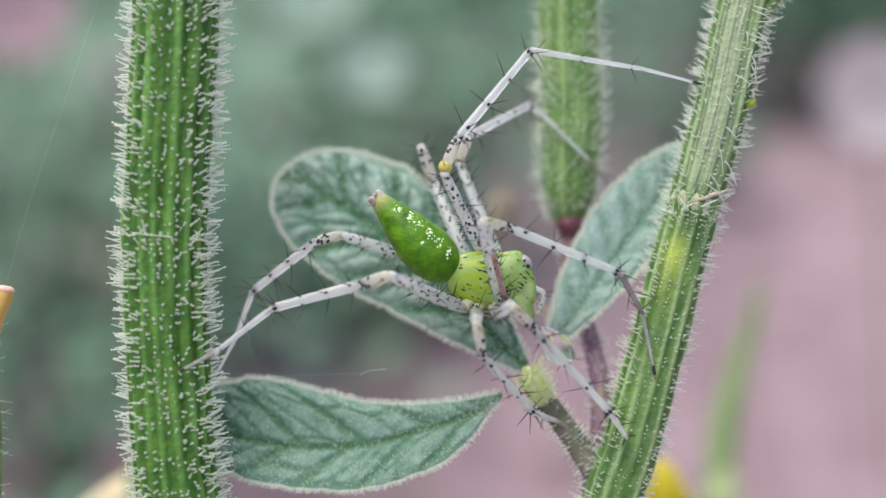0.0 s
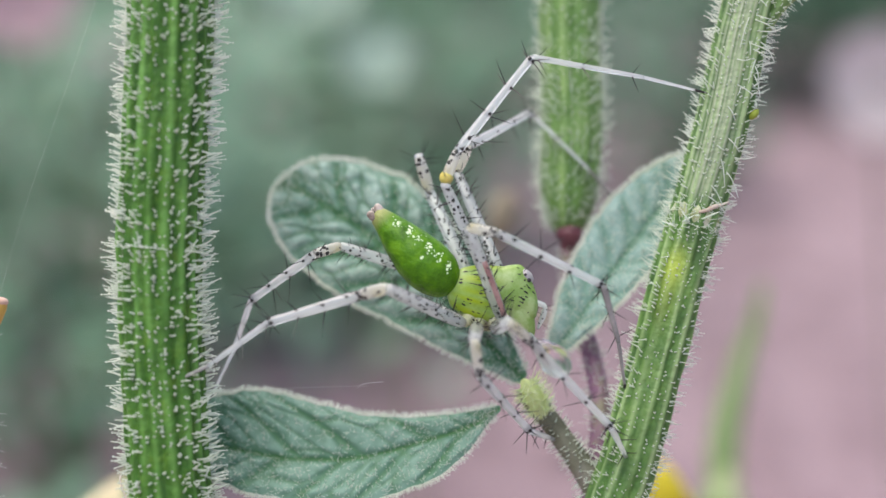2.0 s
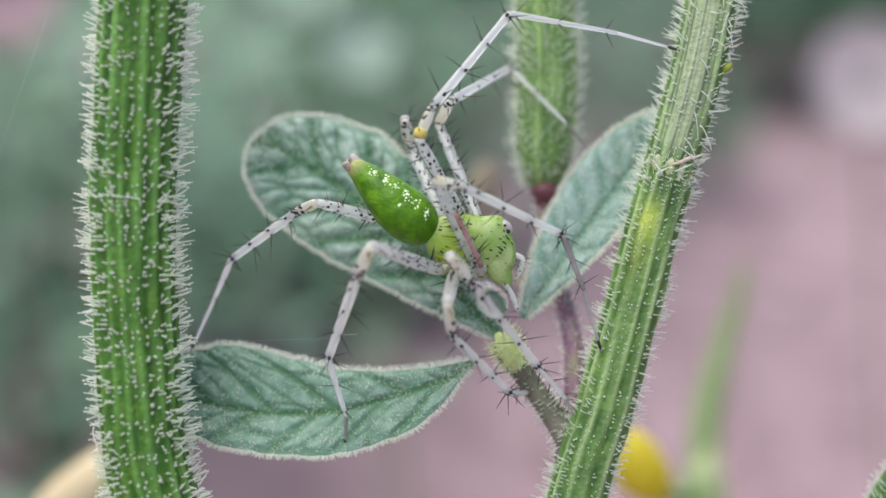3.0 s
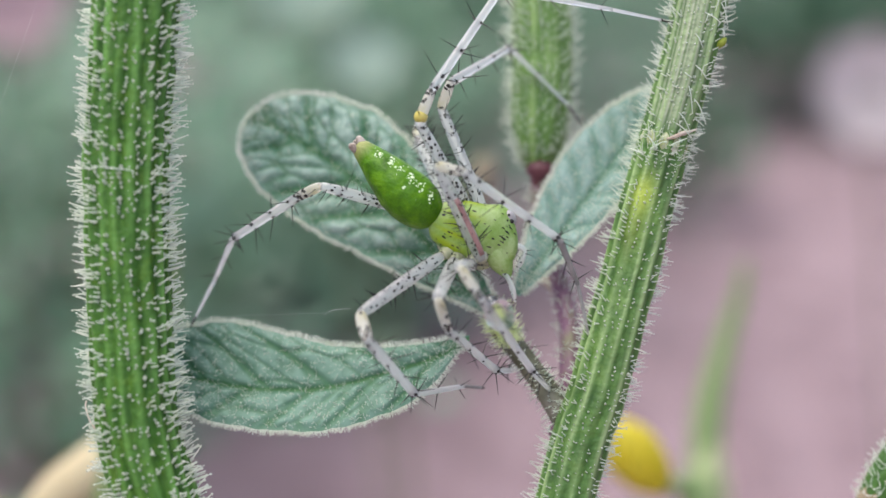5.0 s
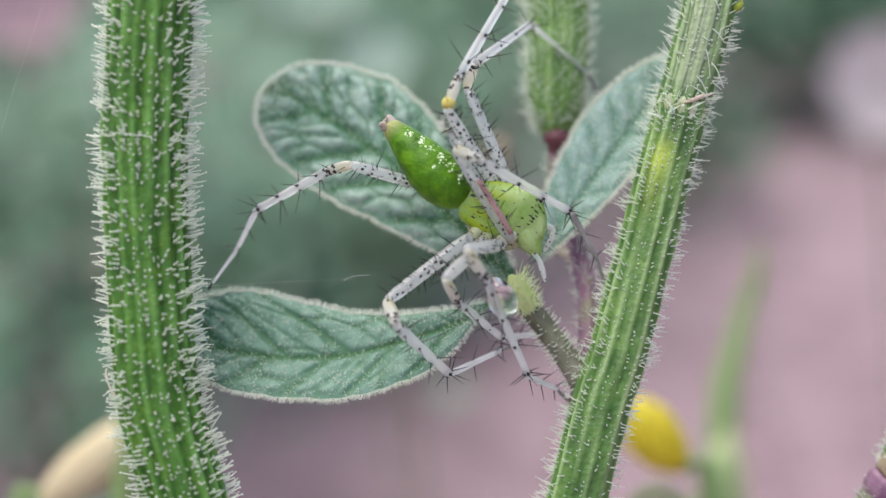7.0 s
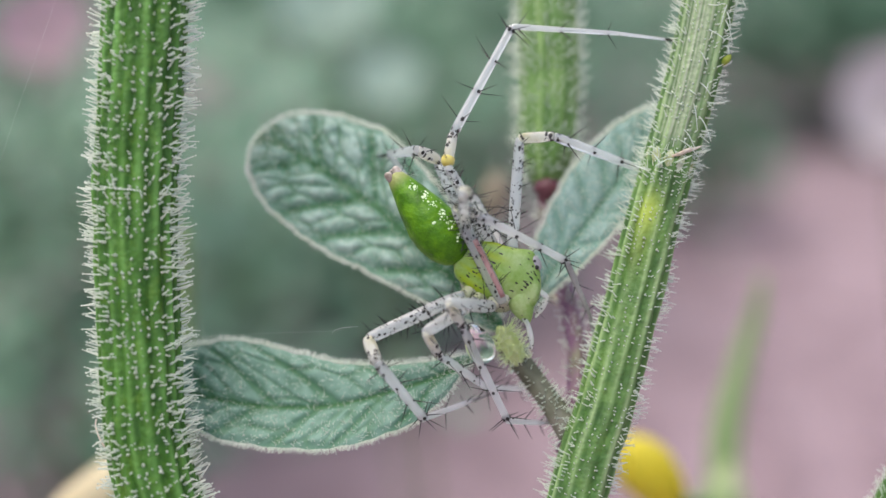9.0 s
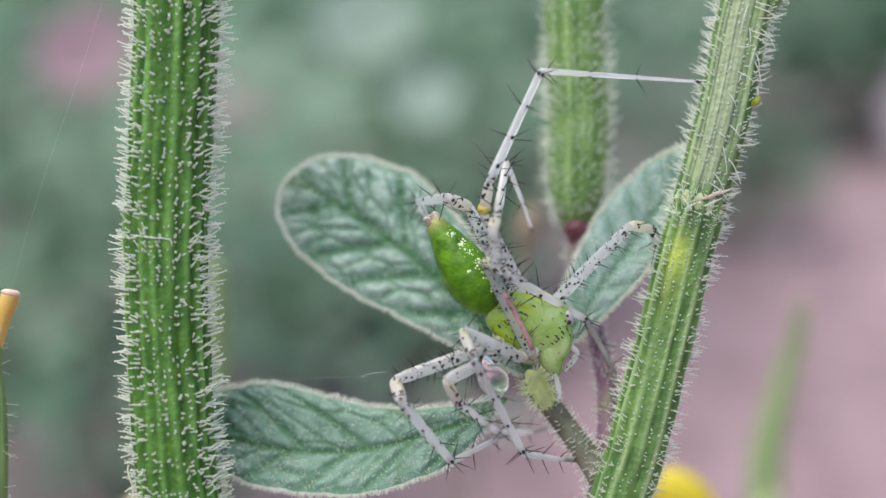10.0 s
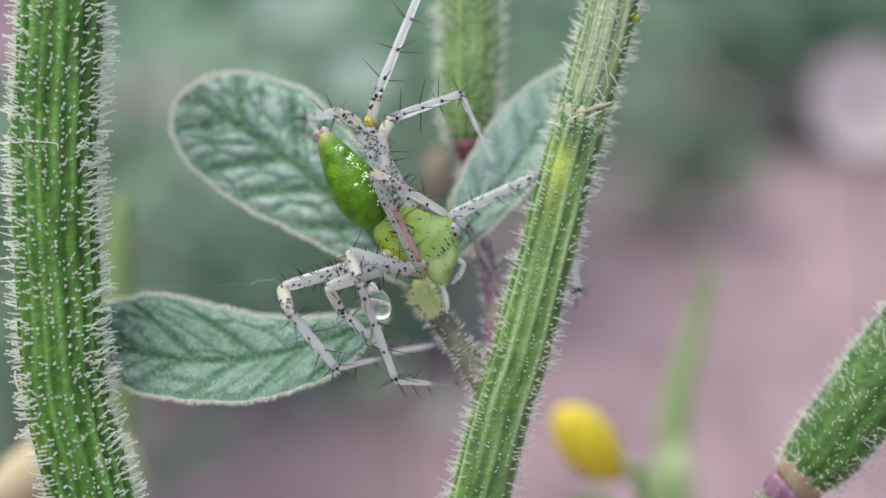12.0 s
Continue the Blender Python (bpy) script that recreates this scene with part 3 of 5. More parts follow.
def leaf_spray():
    """Three leaflets on one petiole that leaves the branching stem."""
    s = thing("trifoliate_leaf", W(0, 0, 0), "three fuzzy grey-green leaflets on a hairy petiole", "leaf")
    s.matrix_basis = Matrix.Identity(4)
    pts = [(7.6, -11.0, 60.0, 0.75), (6.9, -10.0, 60.2, 0.62), (5.6, -8.2, 60.4, 0.55), (4.6, -6.9, 60.4, 0.6), (4.25, -6.3, 60.3, 0.55)]
    pet = tube_part("petiole", pts, PETIOLE, s, sides=24, step=0.2, ribs=6, rib=0.12)
    hairs_along("petiole_hairs", pts, 300, 0.42, pet, seed=51, radius=0.02, knob=0.03)
    jn = tube_part("joint", [(5.05, -7.5, 60.2, 0.36), (4.7, -6.95, 59.9, 0.44), (4.45, -6.5, 59.8, 0.46), (4.2, -6.1, 59.85, 0.34), (4.0, -5.85, 60.0, 0.12)], NODE, s, sides=24, step=0.12, ribs=5, rib=0.3, label="hairy yellow-green leaf joint")
    hairs_along("joint_hairs", [(4.9, -7.25, 60.1, 0.36), (4.65, -6.85, 59.85, 0.42), (4.4, -6.4, 59.75, 0.42), (4.1, -5.9, 59.9, 0.25)], 210, 0.75, jn, seed=52, jitter=0.8, lean=0.5, radius=0.017, knob=0.012, mat=NODE_HAIR)
    leaf("leaflet", (4.1, -5.9, 60.6), (-8.6, 3.6, 63.2), (0.59, 0.80, 0.1), ((0, 0), (0.13, 0.3), (0.3, 0.7), (0.44, 1.0), (0.63, 1.1), (0.77, 0.95), (0.9, 0.8), (1, 0.4)),
         ((0, 0.3), (0.13, 1.14), (0.3, 2.2), (0.44, 2.8), (0.657, 3.3), (0.77, 3.0), (0.852, 2.6), (0.917, 2.05), (0.97, 1.35), (1, 0.1)),
         ((0, 0.3), (0.12, 1.0), (0.255, 1.8), (0.44, 2.7), (0.63, 3.3), (0.836, 2.95), (0.924, 2.2), (0.975, 1.25), (1, 0.1)),
         LEAF, s, fold=-0.02, veins=6, relief=0.36, cell=1.35, cup=0.15, seed=2)
    leaf("leaflet", (2.94, -7.24, 60.2), (-13.9, -8.7, 61.4), (0.1, 0.95, 0.35), ((0, 0), (0.044, -0.4), (0.105, -0.87), (0.23, -1.41), (0.415, -1.98), (0.55, -1.9), (0.647, -1.7), (0.785, -1.1), (1, 0)),
         ((0, 0.15), (0.105, 0.75), (0.23, 1.2), (0.35, 1.75), (0.475, 2.45), (0.6, 2.95), (0.685, 3.15), (0.77, 2.8), (0.9, 1.85), (1, 0.05)),
         ((0, 0.15), (0.044, 0.45), (0.105, 1.25), (0.2, 1.95), (0.35, 2.15), (0.525, 2.1), (0.647, 2.0), (0.76, 1.95), (0.9, 1.3), (1, 0.05)),
         LEAF_LOW, s, fold=0.14, veins=6, relief=0.17, cell=1.7, slant=1.3, seed=5, rib=0.1, veined=0.6, soft=0.24)
    leaf("leaflet", (5.3, -5.1, 60.8), (13.2, 5.3, 62.8), (-0.8, 0.6, 0.3), ((0, 0), (0.5, 0.1), (1, 0)),
         ((0, 0.2), (0.12, 0.85), (0.3, 1.65), (0.58, 2.15), (0.8, 1.75), (0.93, 1.0), (1, 0.05)), ((0, 0.2), (0.12, 0.55), (0.3, 1.1), (0.58, 1.5), (0.8, 1.15), (0.93, 0.6), (1, 0.05)),
         LEAF_PALE, s, fold=0.2, veins=8, relief=0.16, cell=2.4, seed=9, veined=0.55, soft=0.3)
    return s


thick_stem()
branching_stem()
leaf_spray()
pod_back = seed_pod("seed_pod", [(8.2, 60, 70, 1.2), (7.3, 30, 66.5, 1.5), (6.75, 13.4, 65.2, 1.55), (6.85, 7.3, 65, 1.55), (6.7, 3.5, 64.9, 1.45), (6.65, 1.9, 64.9, 1.0), (6.6, 1.35, 64.9, 0.6)],
                    "ridged green seed pod with a dark red base", 7600, 0.72, seed=11, bead=0.042, hair_mat=HAIR)
tube_part("receptacle", [(6.65, 1.75, 64.6, 0.55), (6.7, 1.25, 64.5, 0.72), (6.7, 0.9, 64.5, 0.52), (6.6, 0.4, 64.7, 0.35)], RECEPTACLE, pod_back, sides=20, step=0.1, label="dark red pod base")
stalk_pts = [(6.6, 0.6, 64.7, 0.42), (6.9, -2, 64.3, 0.45), (7.6, -4.5, 63.2, 0.48), (8.0, -7, 62, 0.52), (7.9, -10, 61, 0.6), (7.5, -12, 60.2, 0.7)]
stalk = tube_part("stalk", stalk_pts, PURPLE, pod_back, sides=20, step=0.2, ribs=6, rib=0.12, label="purplish hairy stalk")
hairs_along("stalk_hairs", stalk_pts, 420, 0.45, stalk, seed=61)
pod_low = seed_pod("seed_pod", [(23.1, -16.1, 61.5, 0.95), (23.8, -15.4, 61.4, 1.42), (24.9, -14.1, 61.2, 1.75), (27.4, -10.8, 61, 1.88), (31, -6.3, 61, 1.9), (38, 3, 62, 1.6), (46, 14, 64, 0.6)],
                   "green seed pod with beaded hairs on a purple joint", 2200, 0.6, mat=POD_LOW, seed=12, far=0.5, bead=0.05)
tube_part("joint", [(22.3, -16.95, 61.6, 0.8), (22.5, -16.65, 61.5, 1.0), (22.75, -16.4, 61.45, 1.1), (22.95, -16.2, 61.4, 1.0)], PURPLE, pod_low, sides=40, step=0.08, ribs=9, rib=0.12, wobble=0.03, label="wrinkled purple ring joint")
tube_part("base_band", [(22.9, -16.2, 61.45, 1.05), (23.2, -15.95, 61.4, 1.22), (23.5, -15.75, 61.4, 1.32), (23.8, -15.5, 61.4, 1.3)], TAN, pod_low, sides=30, step=0.08, wobble=0.03, label="tan band at the pod's base")
tube_part("stalk", [(22.6, -16.8, 61.5, 0.85), (21.5, -18, 61.6, 0.8), (17, -26, 61, 0.8), (8, -60, 55, 0.9), (-4, -140, 42, 1.2)], PETIOLE, pod_low, sides=18, step=0.4)
hairs_along("stalk_hairs", [(22.6, -16.8, 61.5, 0.85), (21.5, -18, 61.6, 0.8), (19, -22, 61, 0.8)], 240, 0.4, pod_low, seed=63)
pod_left = seed_pod("seed_pod", [(-21.35, -3.6, 57.2, 0.42), (-21.65, -5.0, 57.2, 0.62), (-22.05, -7.5, 57.2, 1.2), (-22.45, -11, 57.2, 1.6), (-22.95, -20, 57, 1.7), (-21.45, -80, 50, 1.3), (-17.45, -200, 34, 1.5)],
                    "green seed pod with an orange beak and pink tip", 2200, 0.55, seed=13)
tube_part("beak", [(-21.45, -4.4, 57.2, 0.46), (-21, -3.1, 57.2, 0.42), (-20.65, -2.2, 57.2, 0.44), (-20.6, -1.95, 57.2, 0.40)], ORANGE, pod_left, sides=18, step=0.1, label="orange beak")
tube_part("stigma", [(-20.65, -2.15, 57.2, 0.3), (-20.58, -1.9, 57.2, 0.46), (-20.55, -1.75, 57.2, 0.3)], PINK, pod_left, sides=16, step=0.06, label="pink stigma")


def blurred_bud(name, at, radius, tall, mat, label, tilt, seed, foot=None):
    """A closed flower: overlapping petals round an egg-shaped bud, with a green cup and stalk."""
    x, y, d = at
    b = thing(name, W(*at), label, "flower bud")
    b.matrix_basis = Matrix.Identity(4)
    ax = np.array([math.sin(radians(tilt)), math.cos(radians(tilt)), 0])
    for k in range(4):
        off = 0.12 * radius * np.array([math.cos(k * 1.57), 0, math.sin(k * 1.57)])
        pts = [tuple(np.array(at) + off + ax * tall * q) + (radius * r,) for q, r in ((-0.5, 0.25), (-0.3, 0.75), (0, 0.95), (0.25, 0.8), (0.42, 0.5), (0.5, 0.12))]
        tube_part("petal", pts, mat, b, sides=18, step=0.5, wobble=0.03, seed=seed + k)
    low = np.array(at) - ax * tall * 0.45
    tube_part("stalk", [(*low, radius * 0.35), (*(low - ax * 4), 0.3 if foot else 0.6), *(foot or [(x - 5, y - 40, d + 3, 0.6), (x - 12, y - 330, d - 20, 0.8)])], mat if foot else BLADE, b, sides=10, step=1.5)
    return b


blurred_bud("yellow_bud", (15.9, -18.0, 91), 2.05, 6.5, YELLOW, "closed yellow flower bud, out of focus", -38, 3)
cream = blurred_bud("cream_bud", (-23.9, -19.1, 88), 1.95, 11.0, CREAM, "pale orange flower bud, out of focus", 52, 8)
tube_part("sepal", [(-21.2, -13.6, 87, 0.2), (-21.7, -15.5, 87, 0.75), (-22.0, -18.5, 87, 0.95), (-22.4, -24, 87, 0.9)], BLADE, cream, "green sepal beside the bud", sides=14, step=0.6)


def grass_blade(name, pts, label):
    g = thing(name, W(*pts[0][:3]), label, "grass")
    g.matrix_basis = Matrix.Identity(4)
    tube_part("blade", pts, BLADE, g, sides=14, step=1.0, ribs=4, rib=0.15)
    low = [np.array(p) for p in pts[1:3]]
    mid = low[0] * 0.1 + low[1] * 0.9
    tube_part("sheath", [tuple(mid + (-0.5, -9, 0, 0.9)), tuple(mid + (-0.2, -2, -0.3, 0.9)), tuple(mid + (0.3, 3, -0.4, 0.2)), tuple(mid + (0.9, 6, -0.6, -1.6))], SHEATH, g, sides=14, step=0.8, label="pale yellow-green sheath")
    return g


grass_blade("grass_blade", [(22, -330, 90, 1.9), (26, -60, 116, 2.0), (27.7, -24, 122, 1.7), (29.9, -13, 124, 1.2), (31.6, -7.5, 124, 0.8), (32.3, -3.5, 124, 0.3)], "slender green blade behind the stems, out of focus")
grass_blade("grass_blade", [(-14, -330, 60, 2.0), (-19, -60, 88, 2.0), (-19.3, -18, 90, 1.6), (-19.1, -6, 90, 1.4), (-18.8, 0.5, 90, 0.7)], "short green blade behind the thick stem, out of focus")
blurred_bud("withered_bud", (4.7, 2.9, 96), 1.15, 3.8, WITHERED, "brown withered flower bud, out of focus", 12, 14, [(7.8, -5, 68, 0.22), (8.0, -11.5, 61.5, 0.22)])


# ---- the spider ----
LEG_SKIN = material("leg_glassy_white", [(0.89, 0.91, 0.93), (0.94, 0.96, 0.97), (0.98, 0.99, 1.0)], 700, 0.10, 0.00002, 6000, trans=0.3, coat=0.8)
LEG_SKIN.node_tree.nodes["Principled BSDF"].inputs["Coat Roughness"].default_value = 0.06
LEG_SKIN.node_tree.nodes["Principled BSDF"].inputs["Transmission Weight"].default_value = 0.72
LEG_SKIN.node_tree.nodes["Principled BSDF"].inputs["IOR"].default_value = 1.42
LEG_CREAM = material("leg_cream", [(0.74, 0.68, 0.42), (0.89, 0.87, 0.79), (0.95, 0.94, 0.92)], 1000, 0.36, 0.00003, 5000, trans=0.3, coat=0.08)
LEG_CREAM.node_tree.nodes["Principled BSDF"].inputs["Transmission Weight"].default_value = 0.55
COXA = material("coxa_pale", [(0.46, 0.54, 0.26), (0.66, 0.66, 0.46), (0.80, 0.78, 0.68)], 900, 0.3, trans=0.4, coat=0.2)
LEG_YELLOW = material("leg_yellow", [(0.70, 0.58, 0.10), (0.80, 0.72, 0.28)], 900, 0.35, trans=0.25)
LEG_GREY = material("leg_smoky", [(0.28, 0.27, 0.26), (0.40, 0.39, 0.38), (0.50, 0.49, 0.48)], 900, 0.4, trans=0.3)
DARK = material("dark_brown_bristle", [(0.008, 0.008, 0.008), (0.03, 0.026, 0.024)], 900, 0.4)
PINK_LINE = material("pink_stripe", [(0.30, 0.15, 0.14), (0.43, 0.26, 0.245)], 900, 0.4)
ABDOMEN = material("abdomen_green", [(0.045, 0.14, 0.001), (0.085, 0.235, 0.002), (0.15, 0.34, 0.006)], 1600, 0.42, 0.00012, 5200, trans=0.14, spec=0.3, coat=0.12, attr="tip", attr_colour=(0.38, 0.40, 0.14))
CARAPACE = material("carapace_lime", [(0.27, 0.47, 0.07), (0.39, 0.59, 0.16), (0.55, 0.71, 0.31)], 900, 0.33, 0.00004, 3200, trans=0.35, coat=0.3, attr="tip", attr_colour=(0.46, 0.60, 0.008))
SPINNERET = material("spinneret_brown", [(0.20, 0.15, 0.12), (0.46, 0.38, 0.34), (0.60, 0.52, 0.48)], 2500, 0.5)
SPECK = material("white_speck", [(0.60, 0.80, 0.42), (0.80, 0.90, 0.66)], 900, 0.5)
FACE = material("pale_pink_face", [(0.50, 0.48, 0.48), (0.68, 0.60, 0.66)], 900, 0.4, trans=0.2)
WATER = bpy.data.materials.new("water")
WATER.use_nodes = True
wb = WATER.node_tree.nodes["Principled BSDF"]
wb.inputs["Base Color"].default_value = (1, 1, 1, 1)
wb.inputs["Roughness"].default_value = 0.0
wb.inputs["IOR"].default_value = 1.33
wb.inputs["Transmission Weight"].default_value = 1.0

SPIDER_DEPTH, HALF_BODY = 58.2, 2.10


def lofted(rows, sides=20, square=0.0):
    """A closed body from rings: rows of (x, y, z, radius across, radius towards the back), in mm along x."""
    rows = np.array(rows, float)
    ang = np.linspace(0, 2 * np.pi, sides, endpoint=False)
    box = 1 - square * np.cos(4 * ang)
    v = np.stack([np.repeat(rows[:, :1], sides, 1), rows[:, 1:2] + rows[:, 3:4] * box * np.cos(ang), rows[:, 2:3] + rows[:, 4:5] * box * np.sin(ang)], -1).reshape(-1, 3)
    n = len(rows)
    f = [(i * sides + j, i * sides + (j + 1) % sides, (i + 1) * sides + (j + 1) % sides, (i + 1) * sides + j) for i in range(n - 1) for j in range(sides)]
    f += [tuple(range(sides))[::-1], tuple((n - 1) * sides + j for j in range(sides))]
    return v, f


def smooth_rows(rows, step):
    return spline(rows, step)


def spines(roots, ways, lengths, thick):
    """Straight tapering dark spines."""
    v, f = [], []
    for r, w, l in zip(roots, ways, lengths):
        w = Vector(w).normalized()
        s = w.orthogonal().normalized()
        o = w.cross(s)
        k = len(v)
        for q, t in ((-0.03, 1.0), (0.5, 0.75), (1.0, 0.25)):
            for j in range(4):
                a = j * math.pi / 2
                v.append(Vector(r) + w * l * q + (s * math.cos(a) + o * math.sin(a)) * thick * t)
        f += [(k + i * 4 + j, k + i * 4 + (j + 1) % 4, k + i * 4 + 4 + (j + 1) % 4, k + i * 4 + 4 + j) for i in range(2) for j in range(4)]
        f.append((k + 8, k + 9, k + 10, k + 11))
    return v, f


def specks(roots, ways, sizes, stretch=1.0):
    """Flat rounded dots lying on a surface."""
    v, f = [], []
    for r, w, s in zip(roots, ways, sizes):
        w = Vector(w).normalized()
        a = Vector((1, 0, 0)) - w * w.x
        a = a.normalized() if a.length > 0.1 else w.orthogonal().normalized()
        b = w.cross(a)
        k = len(v)
        v.append(Vector(r) + w * s * 0.45)
        for j in range(7):
            q = j * 2 * math.pi / 7
            v.append(Vector(r) + a * math.cos(q) * s * stretch + b * math.sin(q) * s - w * s * 0.12)
        f += [(k, k + 1 + j, k + 1 + (j + 1) % 7) for j in range(7)]
    return v, f


def mm_mesh(name, v, f, mat, parent, label="", kind="", attrs=None):
    return mesh_object(name, np.array([tuple(q) for q in v]) * MM, f, mat, parent, attrs=attrs, label=label, kind=kind)


spider = thing("spider", W(2.3, -1.6, SPIDER_DEPTH), "bright green spider with glassy white spotted legs", "spider")

LEG_PARTS = {}
SPINE_SIZES, SPINE_MESHES = (0.6, 0.8, 1.0, 1.25), []
for size in SPINE_SIZES:
    sm = bpy.data.meshes.new("spine")
    sv, sf = spines([(0, 0, 0)], [(0, 0, 1)], [size], 0.028)
    sm.from_pydata([tuple(q * MM) for q in sv], [], sf)
    sm.materials.append(DARK)
    SPINE_MESHES.append(sm)
SEGMENTS = ("femur", "patella", "tibia", "metatarsus", "tarsus")


def leg_segment(kind, length, key, rng):
    """One segment along +x with its spots, bands and spines as pieces of its own."""
    shape = {"femur": ((0, 0.2), (0.06, 0.29), (0.25, 0.345), (0.6, 0.33), (0.9, 0.30), (1, 0.23)),
             "patella": ((0, 0.20), (0.15, 0.29), (0.5, 0.31), (0.85, 0.28), (1, 0.22)),
             "tibia": ((0, 0.20), (0.06, 0.27), (0.4, 0.255), (0.85, 0.22), (0.96, 0.24), (1, 0.17)),
             "metatarsus": ((0, 0.13), (0.05, 0.175), (0.5, 0.145), (0.95, 0.12), (1, 0.10)),
             "tarsus": ((0, 0.09), (0.1, 0.10), (0.6, 0.08), (0.92, 0.065), (1, 0.03))}[kind]
    slim = (0.88 if key in "acf" else 1.0) * (0.84 if key in "bgh" and kind in ("tibia", "patella") else 1.0)
    rows = smooth_rows([(length * q, 0, 0, r * slim, r * slim) for q, r in shape], 0.22)
    v, f = lofted(rows, 20, 0.06)
    far = kind in ("metatarsus", "tarsus") and key in "beghc"
    mat = LEG_CREAM if kind == "patella" else (LEG_GREY if far and (kind == "tarsus" or key == "b") else LEG_SKIN)
    seg = mm_mesh(kind, v, f, mat, spider)

    def radius(x):
        return float(np.interp(x, rows[:, 0], rows[:, 3]))

    def on(x, a, lift=0.0):
        r = radius(x) + lift
        return (x, r * math.cos(a), r * math.sin(a)), (0, math.cos(a), math.sin(a))

    dots, prick = [], []
    if kind == "femur":
        for _ in range(24 if key in "gh" else 70):
            dots.append((length * rng.uniform(0.08, 0.97), rng.uniform(0, 6.28), rng.choice([0.03, 0.048, 0.07], p=[0.4, 0.4, 0.2])))
        for k in range(4 if key in "gh" else 9):
            for a in (0.75, 2.2, 4.4):
                dots.append((length * (0.12 + 0.1 * k + rng.normal(0, 0.03)), a + rng.normal(0, 0.3), rng.uniform(0.05, 0.09)))
        for q in (0.2, 0.4, 0.6, 0.8, 0.95):
            for a in rng.uniform(0, 6.28, 3):
                prick.append((length * q, a, rng.uniform(0.6, 0.95), 0.35))
    elif kind == "patella":
        for _ in range(2 if key == "d" else 7):
            dots.append((length * rng.uniform(0.1, 0.95), rng.uniform(0, 6.28), rng.choice([0.04, 0.07])))
        for a in (0.9, 2.3, 4.0, 5.6):
            if rng.random() < 0.6:
                dots.append((length * rng.uniform(0.55, 0.75), a, 0.12))
            dots.append((length * 0.96, a + 0.5, 0.11))
        prick += [(length * 0.15, 1.3, 0.6, 0.2), (length * 0.85, 1.9, 0.9, 0.3)]
    elif kind == "tibia":
        for q in (0.14, 0.40, 0.68):
            for a in (0.35, 2.0, 3.9, 5.4):
                a += rng.normal(0, 0.25)
                dots.append((length * q, a, rng.uniform(0.07, 0.11)))
                if rng.random() < 0.8:
                    prick.append((length * q, a, rng.uniform(0.9, 1.25), 0.45))
        for k in range(6):
            prick.append((length * 0.975, k * 1.05 + 0.3, rng.uniform(0.7, 1.0), 0.5))
            dots.append((length * 0.965, k * 1.05 + 0.3, 0.10))
    elif kind == "metatarsus":
        for q in (0.06, 0.45, 0.9):
            for a in (0.5, 2.6, 4.6):
                prick.append((length * q, a + rng.normal(0, 0.3), rng.uniform(0.6, 0.9), 0.6))
                dots.append((length * q, a, 0.05))
    if dots:
        p = [on(x, a) for x, a, _ in dots]
        mm_mesh("speckling", *specks([q[0] for q in p], [q[1] for q in p], [s for *_, s in dots], 1.25), DARK, seg, "dark brown spots", "stuff")
    if kind == "femur":
        fine = [on(length * rng.uniform(0.15, 0.95), a) for a in rng.uniform(0, 6.28, 14 if key in "gh" else 64)]
        mm_mesh("bristle_cover", *spines([q[0] for q in fine], [Vector(q[1]) + Vector((0.5, 0, 0)) for q in fine], rng.uniform(0.18, 0.5, len(fine)), 0.02), DARK, seg, "short dark bristles", "stuff")
    if prick:
        p = [on(x, a) for x, a, *_ in prick]
        ways = [(Vector(q[1]) + Vector((lean * (1 if rng.random() < 0.8 else -0.4), 0, 0))) for q, (_, _, _, lean) in zip(p, prick)]
        for (at, _), way, (_, _, s, _) in zip(p, ways, prick):
            spine = new("spine", SPINE_MESHES[min(range(4), key=lambda i: abs(SPINE_SIZES[i] - s))])
            spine.parent = seg
            spine.matrix_local = Matrix.Translation(Vector(at) * MM) @ way.to_track_quat("Z", "Y").to_matrix().to_4x4()
    if kind == "tarsus":
        r = radius(length * 0.8)
        mm_mesh("claw", *lofted(smooth_rows([(length * 0.80, 0, 0, r * 0.9, r * 0.9), (length * 0.84, 0, 0, r * 1.08, r * 1.08), (length * 0.95, 0, 0, r * 0.9, r * 0.9), (length * 1.02, 0, -0.03, 0.02, 0.02)], 0.08), 12), DARK, seg, "dark tip with claws")
    if kind == "tibia":
        x = length * 0.035
        band = lofted([(x - 0.07, 0, 0, radius(x) * 0.98, radius(x) * 0.98), (x, 0, 0, radius(x) * 1.04, radius(x) * 1.04), (x + 0.19, 0, 0, radius(x) * 1.03, radius(x) * 1.03)], 20, 0.06)
        half = [face for face in band[1][:-2] if (face[0] % 20 in (0, 1, 2, 5, 6, 7, 8, 12, 13, 17) if face[0] < 20 else face[0] % 20 in (1, 2, 6, 7, 12, 13, 16, 17, 18))]
        mm_mesh("band", band[0], half, DARK, seg, "broken black band")
    if kind == "patella":
        x = length * 0.84
        ring = lofted([(x - 0.07, 0, 0, radius(x) * 0.99, radius(x) * 0.99), (x, 0, 0, radius(x) * 1.04, radius(x) * 1.04), (x + 0.09, 0, 0, radius(x) * 1.02, radius(x) * 1.02)], 20, 0.06)
        mm_mesh("band", ring[0], [face for face in ring[1][:-2] if face[0] % 20 in ((1, 2, 3, 4, 8, 9, 10, 14, 15, 16) if face[0] < 20 else (2, 3, 4, 9, 10, 15))], DARK, seg, "broken black band")
